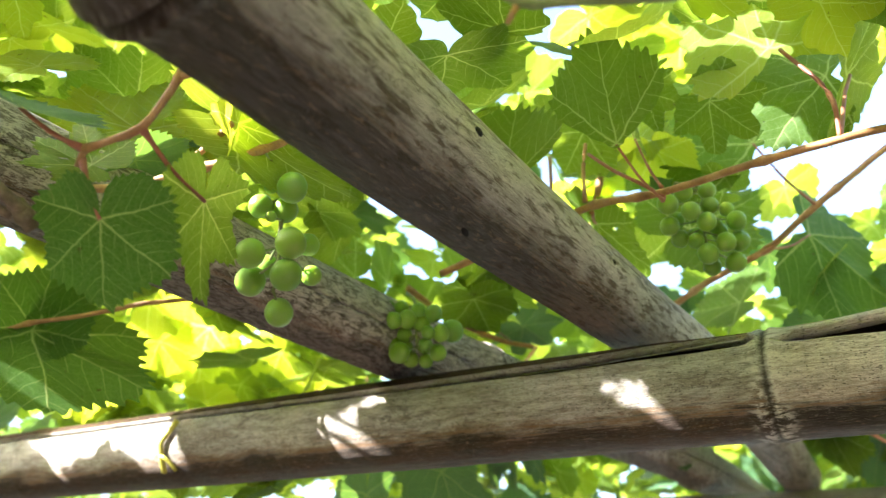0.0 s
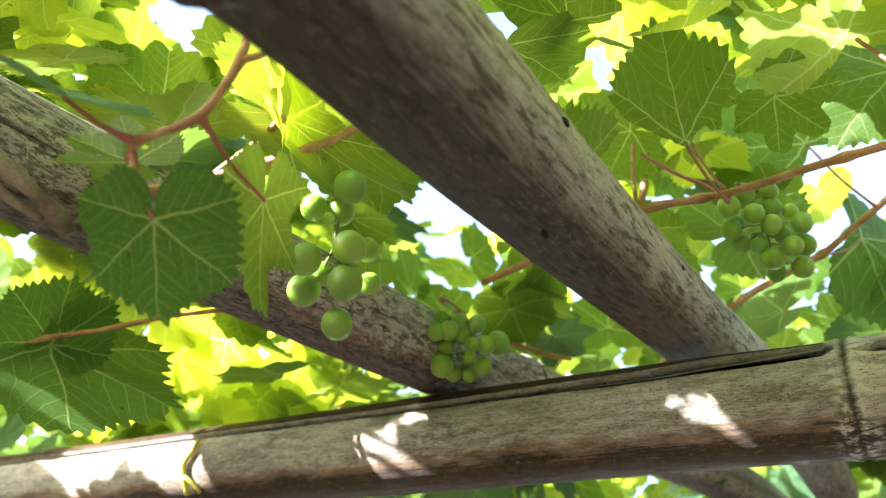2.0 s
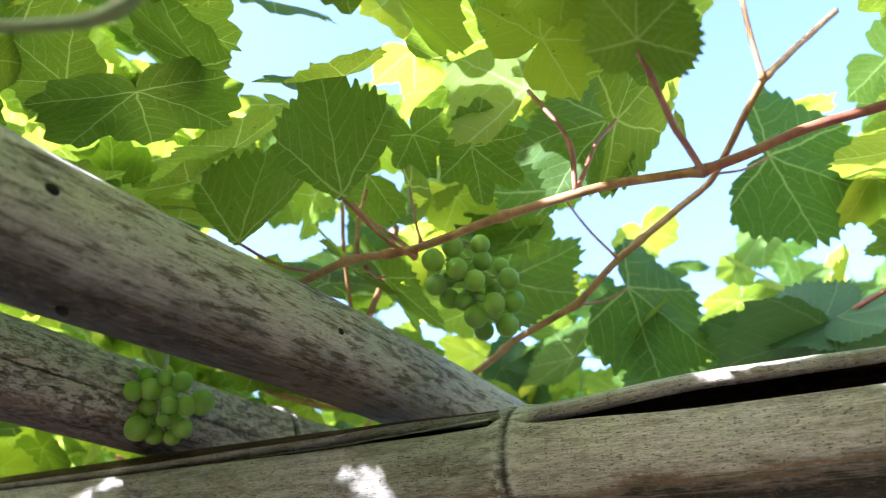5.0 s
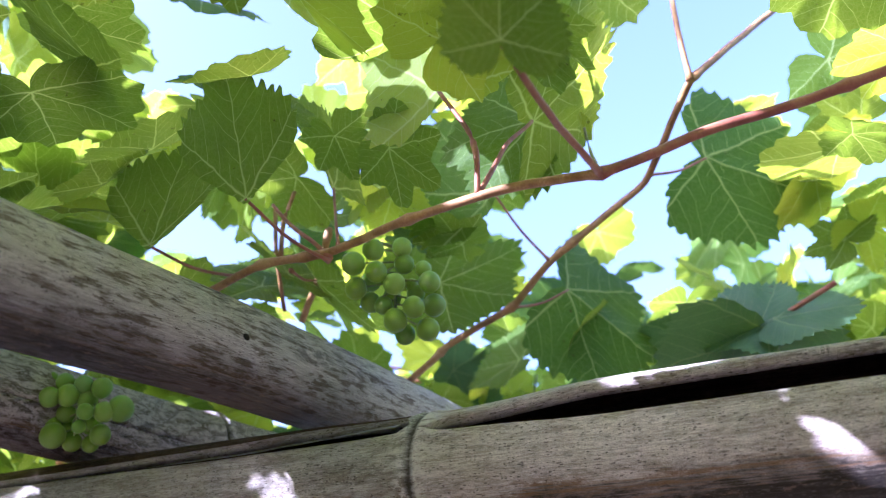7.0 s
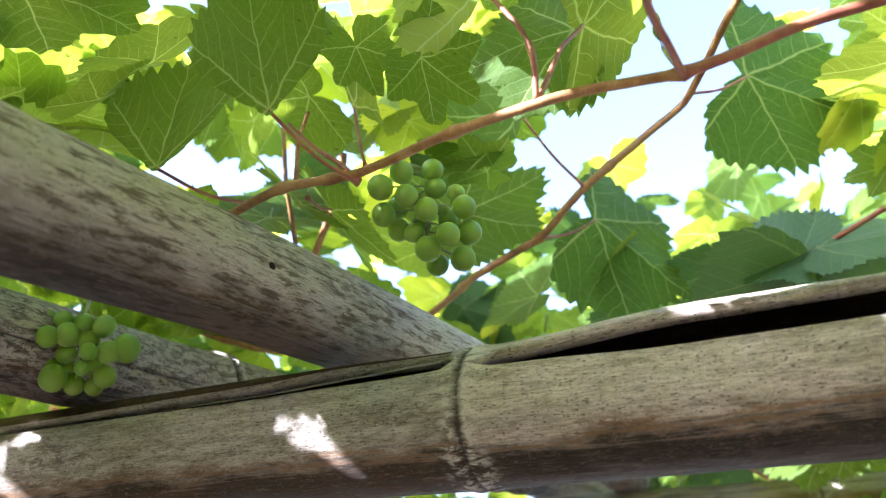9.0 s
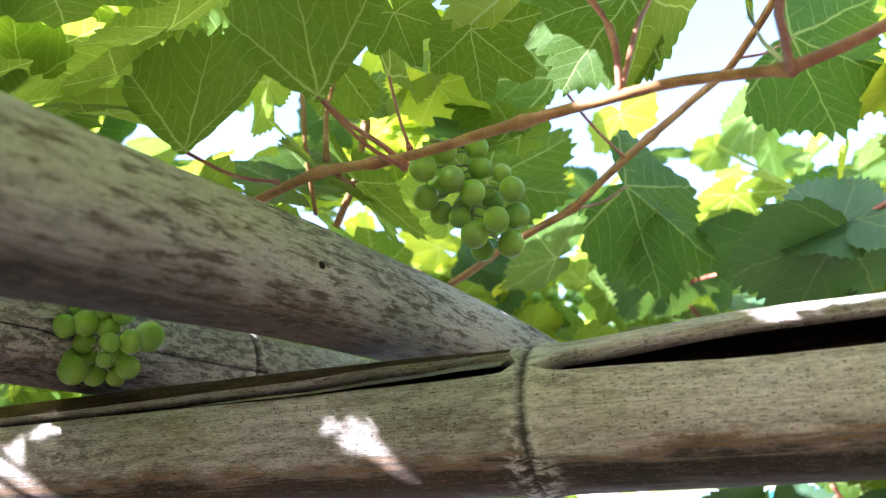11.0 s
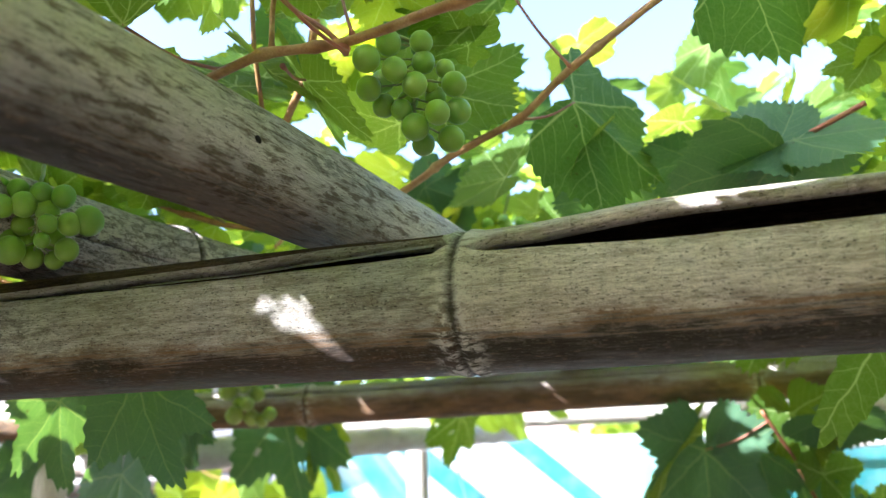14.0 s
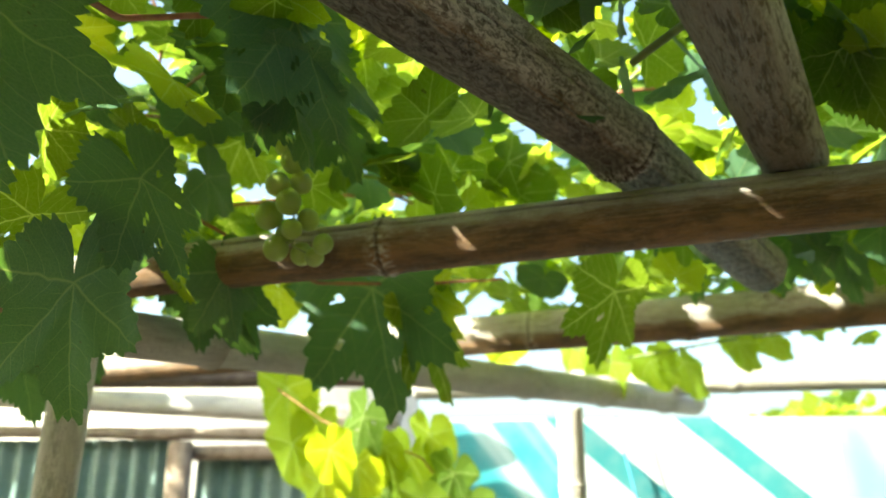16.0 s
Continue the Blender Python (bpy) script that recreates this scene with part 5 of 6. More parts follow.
right_curtain = shoot((0.6161, 0.7741, 1.8783), "big lobed green leaves with pale veins hanging from a green cane")
cane(right_curtain, [(0.3494, 1.2143, 1.9962), (0.4496, 1.0819, 2.0182), (0.5077, 0.9993, 2.0024), (0.5668, 0.8710, 1.9574), (0.5938, 0.8104, 1.9227), (0.6374, 0.7581, 1.9250), (0.7023, 0.7005, 1.9300)], 0.0036, CANE_GREEN, (0.25, 0.42, 0.6, 0.75), 1.0, "cane", 1.45)
cane(right_curtain, [(0.5938, 0.8104, 1.9227), (0.6098, 0.7912, 1.9005), (0.6161, 0.7741, 1.8783)], 0.0016, CANE_RED, (), 1, "petiole", 1.45)
cane(right_curtain, [(0.4111, 1.0917, 2.0124), (0.4786, 1.0581, 1.9598), (0.5521, 1.0817, 1.9258), (0.6252, 1.1263, 1.8927)], 0.002, CANE_RED, (0.4,), 1, "spur", 1.45)
cane(right_curtain, [(0.5489, 0.9164, 1.9598), (0.5873, 0.8733, 1.9294), (0.6019, 0.8531, 1.9130)], 0.0013, CANE_RED, (), 1, "petiole", 1.45)
leaf(right_curtain, (0.6161, 0.7741, 1.8783), (0.0330, 0.0215, -0.1185), (-0.0880, 0.0510, -0.0166), "cut", "light")
leaf(right_curtain, (0.6189, 0.8875, 1.9288), (-0.0610, 0.0646, -0.0376), (-0.0012, 0.0334, 0.0592), "round", "light")
leaf(right_curtain, (0.5173, 0.8213, 1.9467), (-0.0592, -0.0032, -0.0633), (-0.0068, 0.0752, 0.0025), "lobed", "blue")
leaf(right_curtain, (0.6738, 1.0543, 1.9291), (-0.0641, 0.0522, -0.0274), (0.0050, 0.0341, 0.0533), "round", "light")
leaf(right_curtain, (0.5031, 1.1549, 1.9721), (0.0207, 0.0123, -0.0694), (-0.0181, 0.0524, 0.0039), "round", "green")
leaf(right_curtain, (0.5832, 1.1694, 1.9703), (-0.0107, 0.0492, -0.0628), (0.0549, 0.0302, -0.0444), "round", "blue")
leaf(right_curtain, (0.5273, 0.9167, 1.9780), (-0.0098, 0.0360, -0.0096), (0.0182, 0.0316, -0.0167), "lobed", "young")

hanging_shoot = shoot((0.6775, 1.1193, 1.8313), "shoot of dark green leaves hanging down from the brown beam")
cane(hanging_shoot, [(0.6726, 1.1102, 1.8297), (0.7162, 1.1335, 1.7809), (0.7577, 1.1602, 1.7200), (0.7968, 1.1880, 1.6568), (0.8593, 1.2026, 1.5834)], 0.0022, CANE_RED, (0.3, 0.6), 1.0, "cane", 1.45)
leaf(hanging_shoot, (0.6200, 1.1652, 1.7880), (0.0069, 0.0295, -0.1282), (-0.0759, 0.0583, -0.0417), "lobed", "blue", stem=(0.6817, 1.1165, 1.8170))
leaf(hanging_shoot, (0.6043, 1.1974, 1.7996), (-0.0673, 0.0382, -0.0965), (0.0338, 0.0932, 0.0133), "lobed", "green")
leaf(hanging_shoot, (0.6868, 1.1610, 1.7884), (0.0243, 0.0193, -0.1013), (0.0805, 0.0130, -0.0393), "lobed", "blue")
leaf(hanging_shoot, (0.7563, 1.1759, 1.7001), (-0.1237, 0.0374, -0.0421), (0.0037, 0.0835, 0.0631), "lobed", "blue")
leaf(hanging_shoot, (0.8039, 1.1882, 1.6495), (-0.1403, 0.0392, -0.0348), (-0.0472, 0.0656, -0.0978), "lobed", "blue")
leaf(hanging_shoot, (0.8362, 1.1635, 1.6788), (0.0260, 0.0113, 0.0601), (0.0724, 0.0146, 0.0046), "lobed", "green")
leaf(hanging_shoot, (0.8478, 1.2002, 1.6474), (-0.0292, 0.0216, 0.0674), (-0.0439, 0.0406, 0.0024), "lobed", "green")
leaf(hanging_shoot, (0.8410, 1.1418, 1.6339), (0.0994, 0.0009, 0.0362), (0.0612, 0.0306, -0.0516), "round", "green")
leaf(hanging_shoot, (0.7532, 1.1323, 1.7522), (0.0378, 0.0096, 0.0565), (0.0656, 0.0172, -0.0001), "lobed", "green")
leaf(hanging_shoot, (0.7380, 1.0672, 1.8177), (0.0900, 0.0172, -0.0220), (-0.0167, 0.0638, -0.0188), "round", "blue")
leaf(hanging_shoot, (0.7196, 1.1214, 1.8276), (0.0270, 0.0123, -0.0751), (-0.0258, 0.0456, -0.0347), "round", "green")
leaf(hanging_shoot, (0.8342, 1.1513, 1.6007), (-0.0363, 0.0561, -0.0684), (0.0680, 0.0245, -0.0322), "lobed", "green")
leaf(hanging_shoot, (0.9803, 1.1986, 1.7074), (-0.0241, 0.0250, 0.0487), (0.0597, 0.0077, 0.0444), "lobed", "green")
cane(hanging_shoot, [(0.8361, 1.1827, 1.5995), (0.8540, 1.1619, 1.6263), (0.8747, 1.1421, 1.6457), (0.8815, 1.1253, 1.6653)], 0.0014, CANE_RED, (), 0.8, "petiole", 1.45)
cane(right_curtain, [(0.5303, 1.0386, 1.9380), (0.5329, 1.0376, 1.9372), (0.5353, 1.0361, 1.9384), (0.5366, 1.0345, 1.9413), (0.5356, 1.0332, 1.9448), (0.5323, 1.0327, 1.9473), (0.5277, 1.0330, 1.9478), (0.5236, 1.0339, 1.9454), (0.5215, 1.0348, 1.9407), (0.5225, 1.0353, 1.9353), (0.5266, 1.0346, 1.9314), (0.5323, 1.0329, 1.9306), (0.5374, 1.0305, 1.9336), (0.5422, 1.0308, 1.9282), (0.5447, 1.0304, 1.9275), (0.5502, 1.0301, 1.9261), (0.5554, 1.0292, 1.9280), (0.5582, 1.0282, 1.9322), (0.5579, 1.0277, 1.9371), (0.5553, 1.0280, 1.9407), (0.5515, 1.0292, 1.9419), (0.5483, 1.0308, 1.9407), (0.5467, 1.0324, 1.9379), (0.5474, 1.0337, 1.9348), (0.5497, 1.0343, 1.9327), (0.5527, 1.0344, 1.9323), (0.5551, 1.0342, 1.9335)], 0.0008, TENDRIL, (), 0.8, "tendril", 1.45)
cane(right_curtain, [(0.5688, 0.9088, 1.8863), (0.5847, 0.9063, 1.8824), (0.5978, 0.9031, 1.8838), (0.6073, 0.8995, 1.8902), (0.6041, 0.8994, 1.8929), (0.6084, 0.9005, 1.8848), (0.6167, 0.9009, 1.8756)], 0.0008, TENDRIL, (), 0.8, "tendril", 1.45)
cane(right_curtain, [(0.5985, 0.8094, 1.9225), (0.5968, 0.8534, 1.9157), (0.5822, 0.8826, 1.8955), (0.5812, 0.8957, 1.8859)], 0.001, CANE_RED, (), 0.8, "tendril", 1.45)
cane(right_curtain, [(0.6486, 0.7569, 1.9200), (0.6377, 0.7547, 1.8523), (0.6341, 0.7589, 1.7944), (0.6307, 0.7653, 1.7714), (0.6341, 0.7656, 1.7670)], 0.0011, CANE_RED, (), 0.7, "tendril", 1.45)
cane(right_curtain, [(0.5689, 1.0877, 1.9297), (0.5414, 1.0454, 1.9985), (0.5345, 1.0298, 2.0260)], 0.0013, CANE_GREEN, (), 0.8, "spur", 1.45)

cane(left_curtain, [(-0.3274, 1.4477, 2.1153), (-0.2404, 1.4749, 2.1116), (-0.1567, 1.5032, 2.1040), (-0.0623, 1.5366, 2.0818)], 0.0042, CANE_GREEN, (0.3, 0.7), 0.85, "cane", 1.45)
cane(left_curtain, [(-0.1742, 1.4910, 2.1063), (-0.1276, 1.4974, 2.1281), (-0.0765, 1.5029, 2.1536)], 0.002, CANE_BROWN, (0.5,), 0.85, "spur", 1.45)
cane(left_curtain, [(0.0626, 1.8335, 2.1291), (0.1270, 1.8452, 2.1374), (0.1970, 1.8580, 2.1430)], 0.0055, CANE_BROWN, (0.5,), 0.85, "cane", 1.45)
cane(left_curtain, [(0.0469, 1.9297, 2.3224), (0.1397, 1.9382, 2.3127), (0.2330, 1.9571, 2.3369)], 0.002, CANE_RED, (0.4,), 0.85, "spur", 1.45)
cane(left_curtain, [(-0.2343, 1.6920, 2.0222), (-0.1679, 1.6909, 2.0381), (-0.1268, 1.6958, 2.0303)], 0.0035, CANE_BROWN, (0.4,), 0.85, "spur", 1.45)
cane(left_curtain, [(-0.0017, 1.7119, 2.1705), (0.0192, 1.7259, 2.1294), (0.0474, 1.7472, 2.1002), (0.1058, 1.7771, 2.0824)], 0.003, CANE_BROWN, (0.4,), 0.85, "spur", 1.45)
cane(left_curtain, [(0.1076, 1.2851, 2.1988), (0.1900, 1.3027, 2.1767), (0.2621, 1.3270, 2.1725), (0.3236, 1.3527, 2.1677)], 0.0032, CANE_RED, (0.35, 0.7), 0.85, "cane", 1.45)
cane(left_curtain, [(-0.1791, 1.4154, 2.2185), (-0.1604, 1.4231, 2.1812), (-0.1719, 1.4396, 2.1229)], 0.0022, CANE_RED, (0.5,), 0.85, "spur", 1.45)
cane(right_curtain, [(0.3817, 1.4900, 2.1132), (0.4368, 1.4912, 2.1198), (0.4922, 1.4897, 2.1351)], 0.002, CANE_RED, (0.5,), 0.85, "spur", 1.45)
cane(right_curtain, [(0.3822, 1.5372, 2.1302), (0.4295, 1.5082, 2.1649), (0.4654, 1.4733, 2.1825)], 0.0036, CANE_GREEN, (0.5,), 0.85, "cane", 1.45)
leaf(left_curtain, (-0.2714, 1.4859, 1.8348), (-0.0289, 0.0508, -0.1012), (0.0643, 0.0116, 0.0086), "lobed", "blue")
leaf(left_curtain, (-0.3496, 1.5408, 1.8123), (0.0047, 0.0463, -0.0804), (0.0532, 0.0172, -0.0114), "round", "blue")
leaf(left_curtain, (0.0879, 1.3672, 2.1152), (0.0053, 0.0406, -0.0620), (0.0422, 0.0141, -0.0036), "lobed", "green")
leaf(left_curtain, (0.0483, 1.3260, 2.0716), (-0.0172, 0.0382, -0.0585), (0.0451, 0.0150, -0.0061), "lobed", "blue")

sunlit_shoot = shoot((-0.1650, 2.3131, 1.8354), "sunlit yellow-green young shoot hanging beyond the trellis")
cane(sunlit_shoot, [(-0.2527, 2.3955, 1.8788), (-0.1437, 2.3893, 1.8056), (-0.0347, 2.3733, 1.7731), (0.0743, 2.3605, 1.7270), (0.1833, 2.3692, 1.5929)], 0.0024, CANE_BROWN, (0.4,), 0.8, "cane", 1.45)
leaf(sunlit_shoot, (-0.2437, 2.4487, 1.8885), (-0.0041, 0.0705, -0.1240), (0.0794, 0.0076, -0.0274), "round", "young")
leaf(sunlit_shoot, (-0.1740, 2.4531, 1.8139), (-0.0404, 0.0650, -0.0857), (0.0582, -0.0197, 0.0083), "wide", "young")
leaf(sunlit_shoot, (-0.2264, 2.4577, 1.7637), (0.0323, 0.0645, -0.1193), (0.0672, -0.0101, 0.0138), "round", "young")
leaf(sunlit_shoot, (-0.1089, 2.2997, 1.7404), (0.0263, 0.0515, -0.0797), (0.0521, 0.0293, 0.0019), "round", "young")
leaf(sunlit_shoot, (-0.0398, 2.2903, 1.8060), (-0.0356, 0.0690, -0.0899), (0.0632, -0.0398, -0.0097), "lobed", "light")
leaf(sunlit_shoot, (-0.0059, 2.3564, 1.7491), (0.0263, 0.0472, -0.0724), (0.0485, -0.0392, -0.0043), "round", "young")
leaf(sunlit_shoot, (-0.0667, 2.3774, 1.7152), (0.0061, 0.0651, -0.0983), (0.0555, -0.0004, 0.0022), "wide", "young")
leaf(sunlit_shoot, (0.0454, 2.3904, 1.7290), (-0.0263, 0.0685, -0.1028), (0.0760, -0.0171, 0.0030), "round", "young")
leaf(sunlit_shoot, (0.0953, 2.3330, 1.7728), (0.0076, 0.0583, -0.0847), (0.0559, -0.0182, -0.0234), "round", "young")
leaf(sunlit_shoot, (0.1429, 2.3319, 1.6945), (-0.0222, 0.0619, -0.0897), (0.0584, -0.0127, -0.0218), "lobed", "light")
leaf(sunlit_shoot, (-0.0049, 2.4397, 1.6663), (-0.0119, 0.0711, -0.1072), (0.0615, -0.0088, 0.0053), "round", "light")
leaf(sunlit_shoot, (0.1697, 2.3563, 1.6376), (-0.0306, 0.0670, -0.0924), (0.0671, -0.0360, -0.0083), "wide", "light")
leaf(sunlit_shoot, (-0.1408, 2.4013, 1.6770), (0.0016, 0.0600, -0.0861), (0.0549, -0.0134, 0.0193), "round", "young")
leaf(sunlit_shoot, (0.0833, 2.3354, 1.6410), (0.0160, 0.0517, -0.0822), (0.0527, -0.0454, 0.0178), "round", "young")

post_shoot = shoot((0.5295, 2.5852, 1.9930), "small bright leaves beside the post top")
cane(post_shoot, [(0.4103, 2.6237, 2.0154), (0.5153, 2.5926, 1.9667), (0.6157, 2.5425, 1.9779), (0.7744, 2.4429, 1.9909), (0.8837, 2.3961, 1.9934)], 0.003, CANE_GREEN, (0.5,), 1.0, "cane", 1.45)
leaf(post_shoot, (0.5153, 2.5926, 1.9667), (-0.0043, 0.0609, -0.0953), (-0.0526, 0.0521, 0.0357), "round", "young")
leaf(post_shoot, (0.6078, 2.5781, 1.9635), (0.0460, 0.0574, -0.0744), (-0.0552, 0.0524, 0.0062), "round", "young")
leaf(post_shoot, (0.6825, 2.5525, 1.9587), (0.0464, 0.0610, -0.0862), (-0.0422, 0.0769, 0.0317), "round", "young")
leaf(post_shoot, (0.7807, 2.4452, 1.9849), (0.0272, 0.0544, -0.0686), (-0.0323, 0.0573, 0.0327), "round", "young")
leaf(post_shoot, (0.8572, 2.4477, 1.9911), (0.0353, 0.0472, -0.0436), (-0.0363, 0.0430, 0.0171), "round", "young")
leaf(post_shoot, (0.4388, 2.6212, 2.0288), (-0.0268, 0.0537, -0.0765), (-0.0322, 0.0459, 0.0436), "round", "young")
leaf(post_shoot, (0.2700, 2.6694, 2.0106), (-0.0440, 0.0403, -0.0368), (0.0442, 0.0411, -0.0226), "round", "young")

tie = thing('plant_tie', (-0.2782, 0.7984, 1.8623), 'yellow-green strand of a plant tied round the beam', 'plant tie')
cane(tie, [(-0.2655, 0.7947, 1.8900), (-0.2726, 0.7944, 1.8785), (-0.2819, 0.7991, 1.8698), (-0.2775, 0.8008, 1.8555), (-0.2755, 0.8088, 1.8440)], 0.0027, TIE, (), 1, "strand", 1.45)
cane(tie, [(-0.2799, 0.8006, 1.8589), (-0.2681, 0.7973, 1.8523), (-0.2615, 0.8004, 1.8442)], 0.0021, TIE, (), 0.7, "strand", 1.45)

# openings in the canopy along camera sight lines, to fit the view
GAPS = [
    ((0.0232, 0.7699, 2.1300), (-0.1685, 0.8560, 0.4887), 0.015),
    ((0.0737, 0.7494, 2.1300), (-0.1087, 0.8567, 0.5042), 0.013),
    ((0.3098, 0.6463, 2.1300), (0.2166, 0.8011, 0.5580), 0.029),
    ((0.3786, 0.6904, 2.1300), (0.2926, 0.8033, 0.5188), 0.049),
    ((0.4073, 0.6234, 2.1300), (0.3508, 0.7577, 0.5503), 0.037),
    ((0.3786, 0.5111, 2.1300), (0.3564, 0.6884, 0.6317), 0.033),
    ((0.4139, 0.5002, 2.1300), (0.4094, 0.6642, 0.6255), 0.040),
    ((0.4510, 0.5408, 2.1300), (0.4385, 0.6821, 0.5852), 0.031),
    ((0.4577, 0.7613, 2.1300), (0.3582, 0.8083, 0.4673), 0.034),
    ((0.3263, 0.7924, 2.1300), (0.2039, 0.8568, 0.4736), 0.034),
    ((0.3919, 0.5062, 2.1300), (0.3156, 0.6911, 0.6502), 0.031),
    ((0.4384, 0.4957, 2.1300), (0.3881, 0.6630, 0.6402), 0.028),
    ((0.3294, 0.7120, 2.1300), (0.1690, 0.8354, 0.5230), 0.030),
]
GAPS += [
    ((0.3989, 0.7040, 2.1300), (0.2604, 0.8153, 0.5171), 0.039),
    ((-0.0032, 0.7749, 2.1300), (-0.2580, 0.8401, 0.4771), 0.015),
    ((0.0940, 0.7562, 2.1300), (-0.1439, 0.8545, 0.4991), 0.011),
    ((0.3142, 0.6830, 2.1300), (0.2905, 0.8089, 0.5112), 0.027),
    ((0.3830, 0.6997, 2.1300), (0.3752, 0.7905, 0.4842), 0.036),
    ((0.4090, 0.6532, 2.1300), (0.4287, 0.7506, 0.5027), 0.027),
    ((0.3494, 0.6323, 2.1300), (0.3603, 0.7645, 0.5345), 0.022),
    ((0.3290, 0.7720, 2.1300), (0.2797, 0.8446, 0.4566), 0.021),
    ((-0.0111, 0.7835, 2.1300), (-0.1881, 0.8676, 0.4604), 0.014),
    ((0.0603, 0.7658, 2.1300), (-0.0928, 0.8739, 0.4772), 0.018),
    ((0.5011, 0.7460, 2.1300), (0.4854, 0.7614, 0.4297), 0.027),
    ((0.4147, 0.7444, 2.1300), (0.3939, 0.8000, 0.4527), 0.030),
    ((0.3521, 0.8386, 2.1300), (0.2865, 0.8611, 0.4201), 0.023),
]
GAPS += [
    ((0.4189, 0.7234, 2.1300), (0.2793, 0.8180, 0.5028), 0.036),
    ((-0.0223, 0.8222, 2.1300), (0.0115, 0.8681, 0.4963), 0.008),
    ((-0.0807, 0.9237, 2.1300), (-0.0518, 0.8923, 0.4485), 0.014),
    ((-0.2552, 0.5259, 2.1300), (-0.3432, 0.6793, 0.6487), 0.015),
    ((0.1960, 0.7475, 2.1300), (0.2785, 0.8104, 0.5154), 0.014),
    ((0.2561, 0.8482, 2.1300), (0.3134, 0.8313, 0.4591), 0.013),
    ((0.4548, 0.7998, 2.1300), (0.3663, 0.7950, 0.4836), 0.029),
    ((0.0771, 1.0723, 2.1300), (-0.0692, 0.9159, 0.3953), 0.013),
    ((0.6014, 0.8177, 2.1300), (0.4955, 0.7473, 0.4427), 0.032),
    ((0.9942, 1.2566, 2.1300), (0.5796, 0.7465, 0.3269), 0.049),
]
GAPS += [
    ((-0.2513, 0.4985, 2.1300), (-0.3265, 0.6936, 0.6421), 0.022),
    ((-0.2603, 0.5227, 2.1300), (-0.3512, 0.6748, 0.6491), 0.015),
    ((-0.2213, 0.5354, 2.1300), (-0.2762, 0.7289, 0.6265), 0.014),
    ((0.2673, 0.7188, 1.9482), (0.2438, 0.9347, 0.2587), 0.008),
]
# spots placed to fit the view; leaves up-sun of them are left out
LIT = [
    ((0.2502, 0.6626, 2.1392), -0.012),
    ((0.1569, 0.5829, 2.0925), -0.012),
    ((0.0575, 0.5321, 2.0566), -0.014),
    ((0.0806, 0.5353, 2.0397), -0.014),
    ((0.1299, 0.4728, 2.0194), -0.014),
    ((-0.1801, 0.3551, 1.8897), -0.012),
    ((-0.2394, 0.4025, 1.9896), -0.008),
    ((-0.1119, 0.4047, 1.9971), -0.004),
    ((-0.0729, 0.6911, 1.8726), 0.012),
    ((0.1401, 0.5755, 1.8474), -0.014),
    ((0.3025, 0.4870, 1.8592), -0.012),
    ((0.3860, 0.4278, 1.8432), 0.010),
    ((0.3295, 0.5030, 1.8878), -0.004),
    ((0.3542, 0.4891, 1.8879), 0.004),
    ((0.3056, 0.5163, 1.8880), -0.008),
    ((-0.4274, 0.8835, 1.8739), -0.025),
    ((-0.3747, 0.8548, 1.8807), -0.022),
    ((-0.3214, 0.8265, 1.8662), -0.019),
    ((-0.2919, 0.8094, 1.8738), -0.02),
    ((-0.4921, 0.9184, 1.8816), -0.024),
    ((-0.1909, 0.7563, 1.8803), -0.012),
    ((-0.2528, 0.7941, 1.8907), -0.008),
    ((0.2217, 0.4743, 1.9835), -0.004),
    ((-0.2213, 0.3890, 1.9737), 0.035),
    ((-0.1524, 0.4027, 1.9972), 0.035),
    ((0.6152, 0.7853, 1.8357), 0.02),
    ((0.6200, 0.9300, 1.9600), 0.03),
    ((-0.3076, 1.0315, 2.0278), 0.1),
    ((-0.2516, 1.1268, 2.0664), 0.1),
    ((-0.4400, 1.0100, 1.9700), 0.05),
    ((-0.4770, 0.8247, 2.0210), 0.06),
    ((-0.0765, 0.3971, 1.9130), -0.008),
    ((-0.0334, 2.3096, 1.7210), 0.14),
    ((0.1247, 2.3541, 1.6096), 0.12),
    ((0.4170, 2.6500, 1.6000), 0.1),
    ((-0.1100, 1.5950, 1.8300), 0.02),
    ((0.1000, 2.1270, 1.8810), 0.05),
    ((0.3500, 2.4600, 1.8950), 0.08),
    ((0.4170, 2.6500, 1.7500), 0.08),
    ((-0.1700, 1.4950, 1.8250), 0.04),
    ((0.2000, 2.2600, 1.8870), 0.07),
    ((0.5500, 2.7250, 1.9050), 0.07),
    ((0.5880, 0.9200, 1.9100), 0.05),
    ((0.6400, 1.0800, 1.9150), 0.04),
    ((0.6161, 0.7741, 1.8300), 0.03),
    ((0.0300, 1.4500, 2.1000), 0.02),
    ((-0.4500, 1.3500, 2.0400), 0.05),
    ((0.1500, 1.5500, 2.1200), 0.05),
    ((0.4000, 1.5500, 2.0800), 0.05),
    ((0.6000, 1.4000, 2.0600), 0.06),
]
LEFT_LEAVES = ((-0.0704, 1.1782, 1.7365), (-0.1082, 1.1555, 1.8028), (-0.0388, 1.1703, 1.8391), (0.0077, 0.9022, 1.8375), (0.1091, 1.1668, 1.9358), (0.04, 1.30, 1.90))

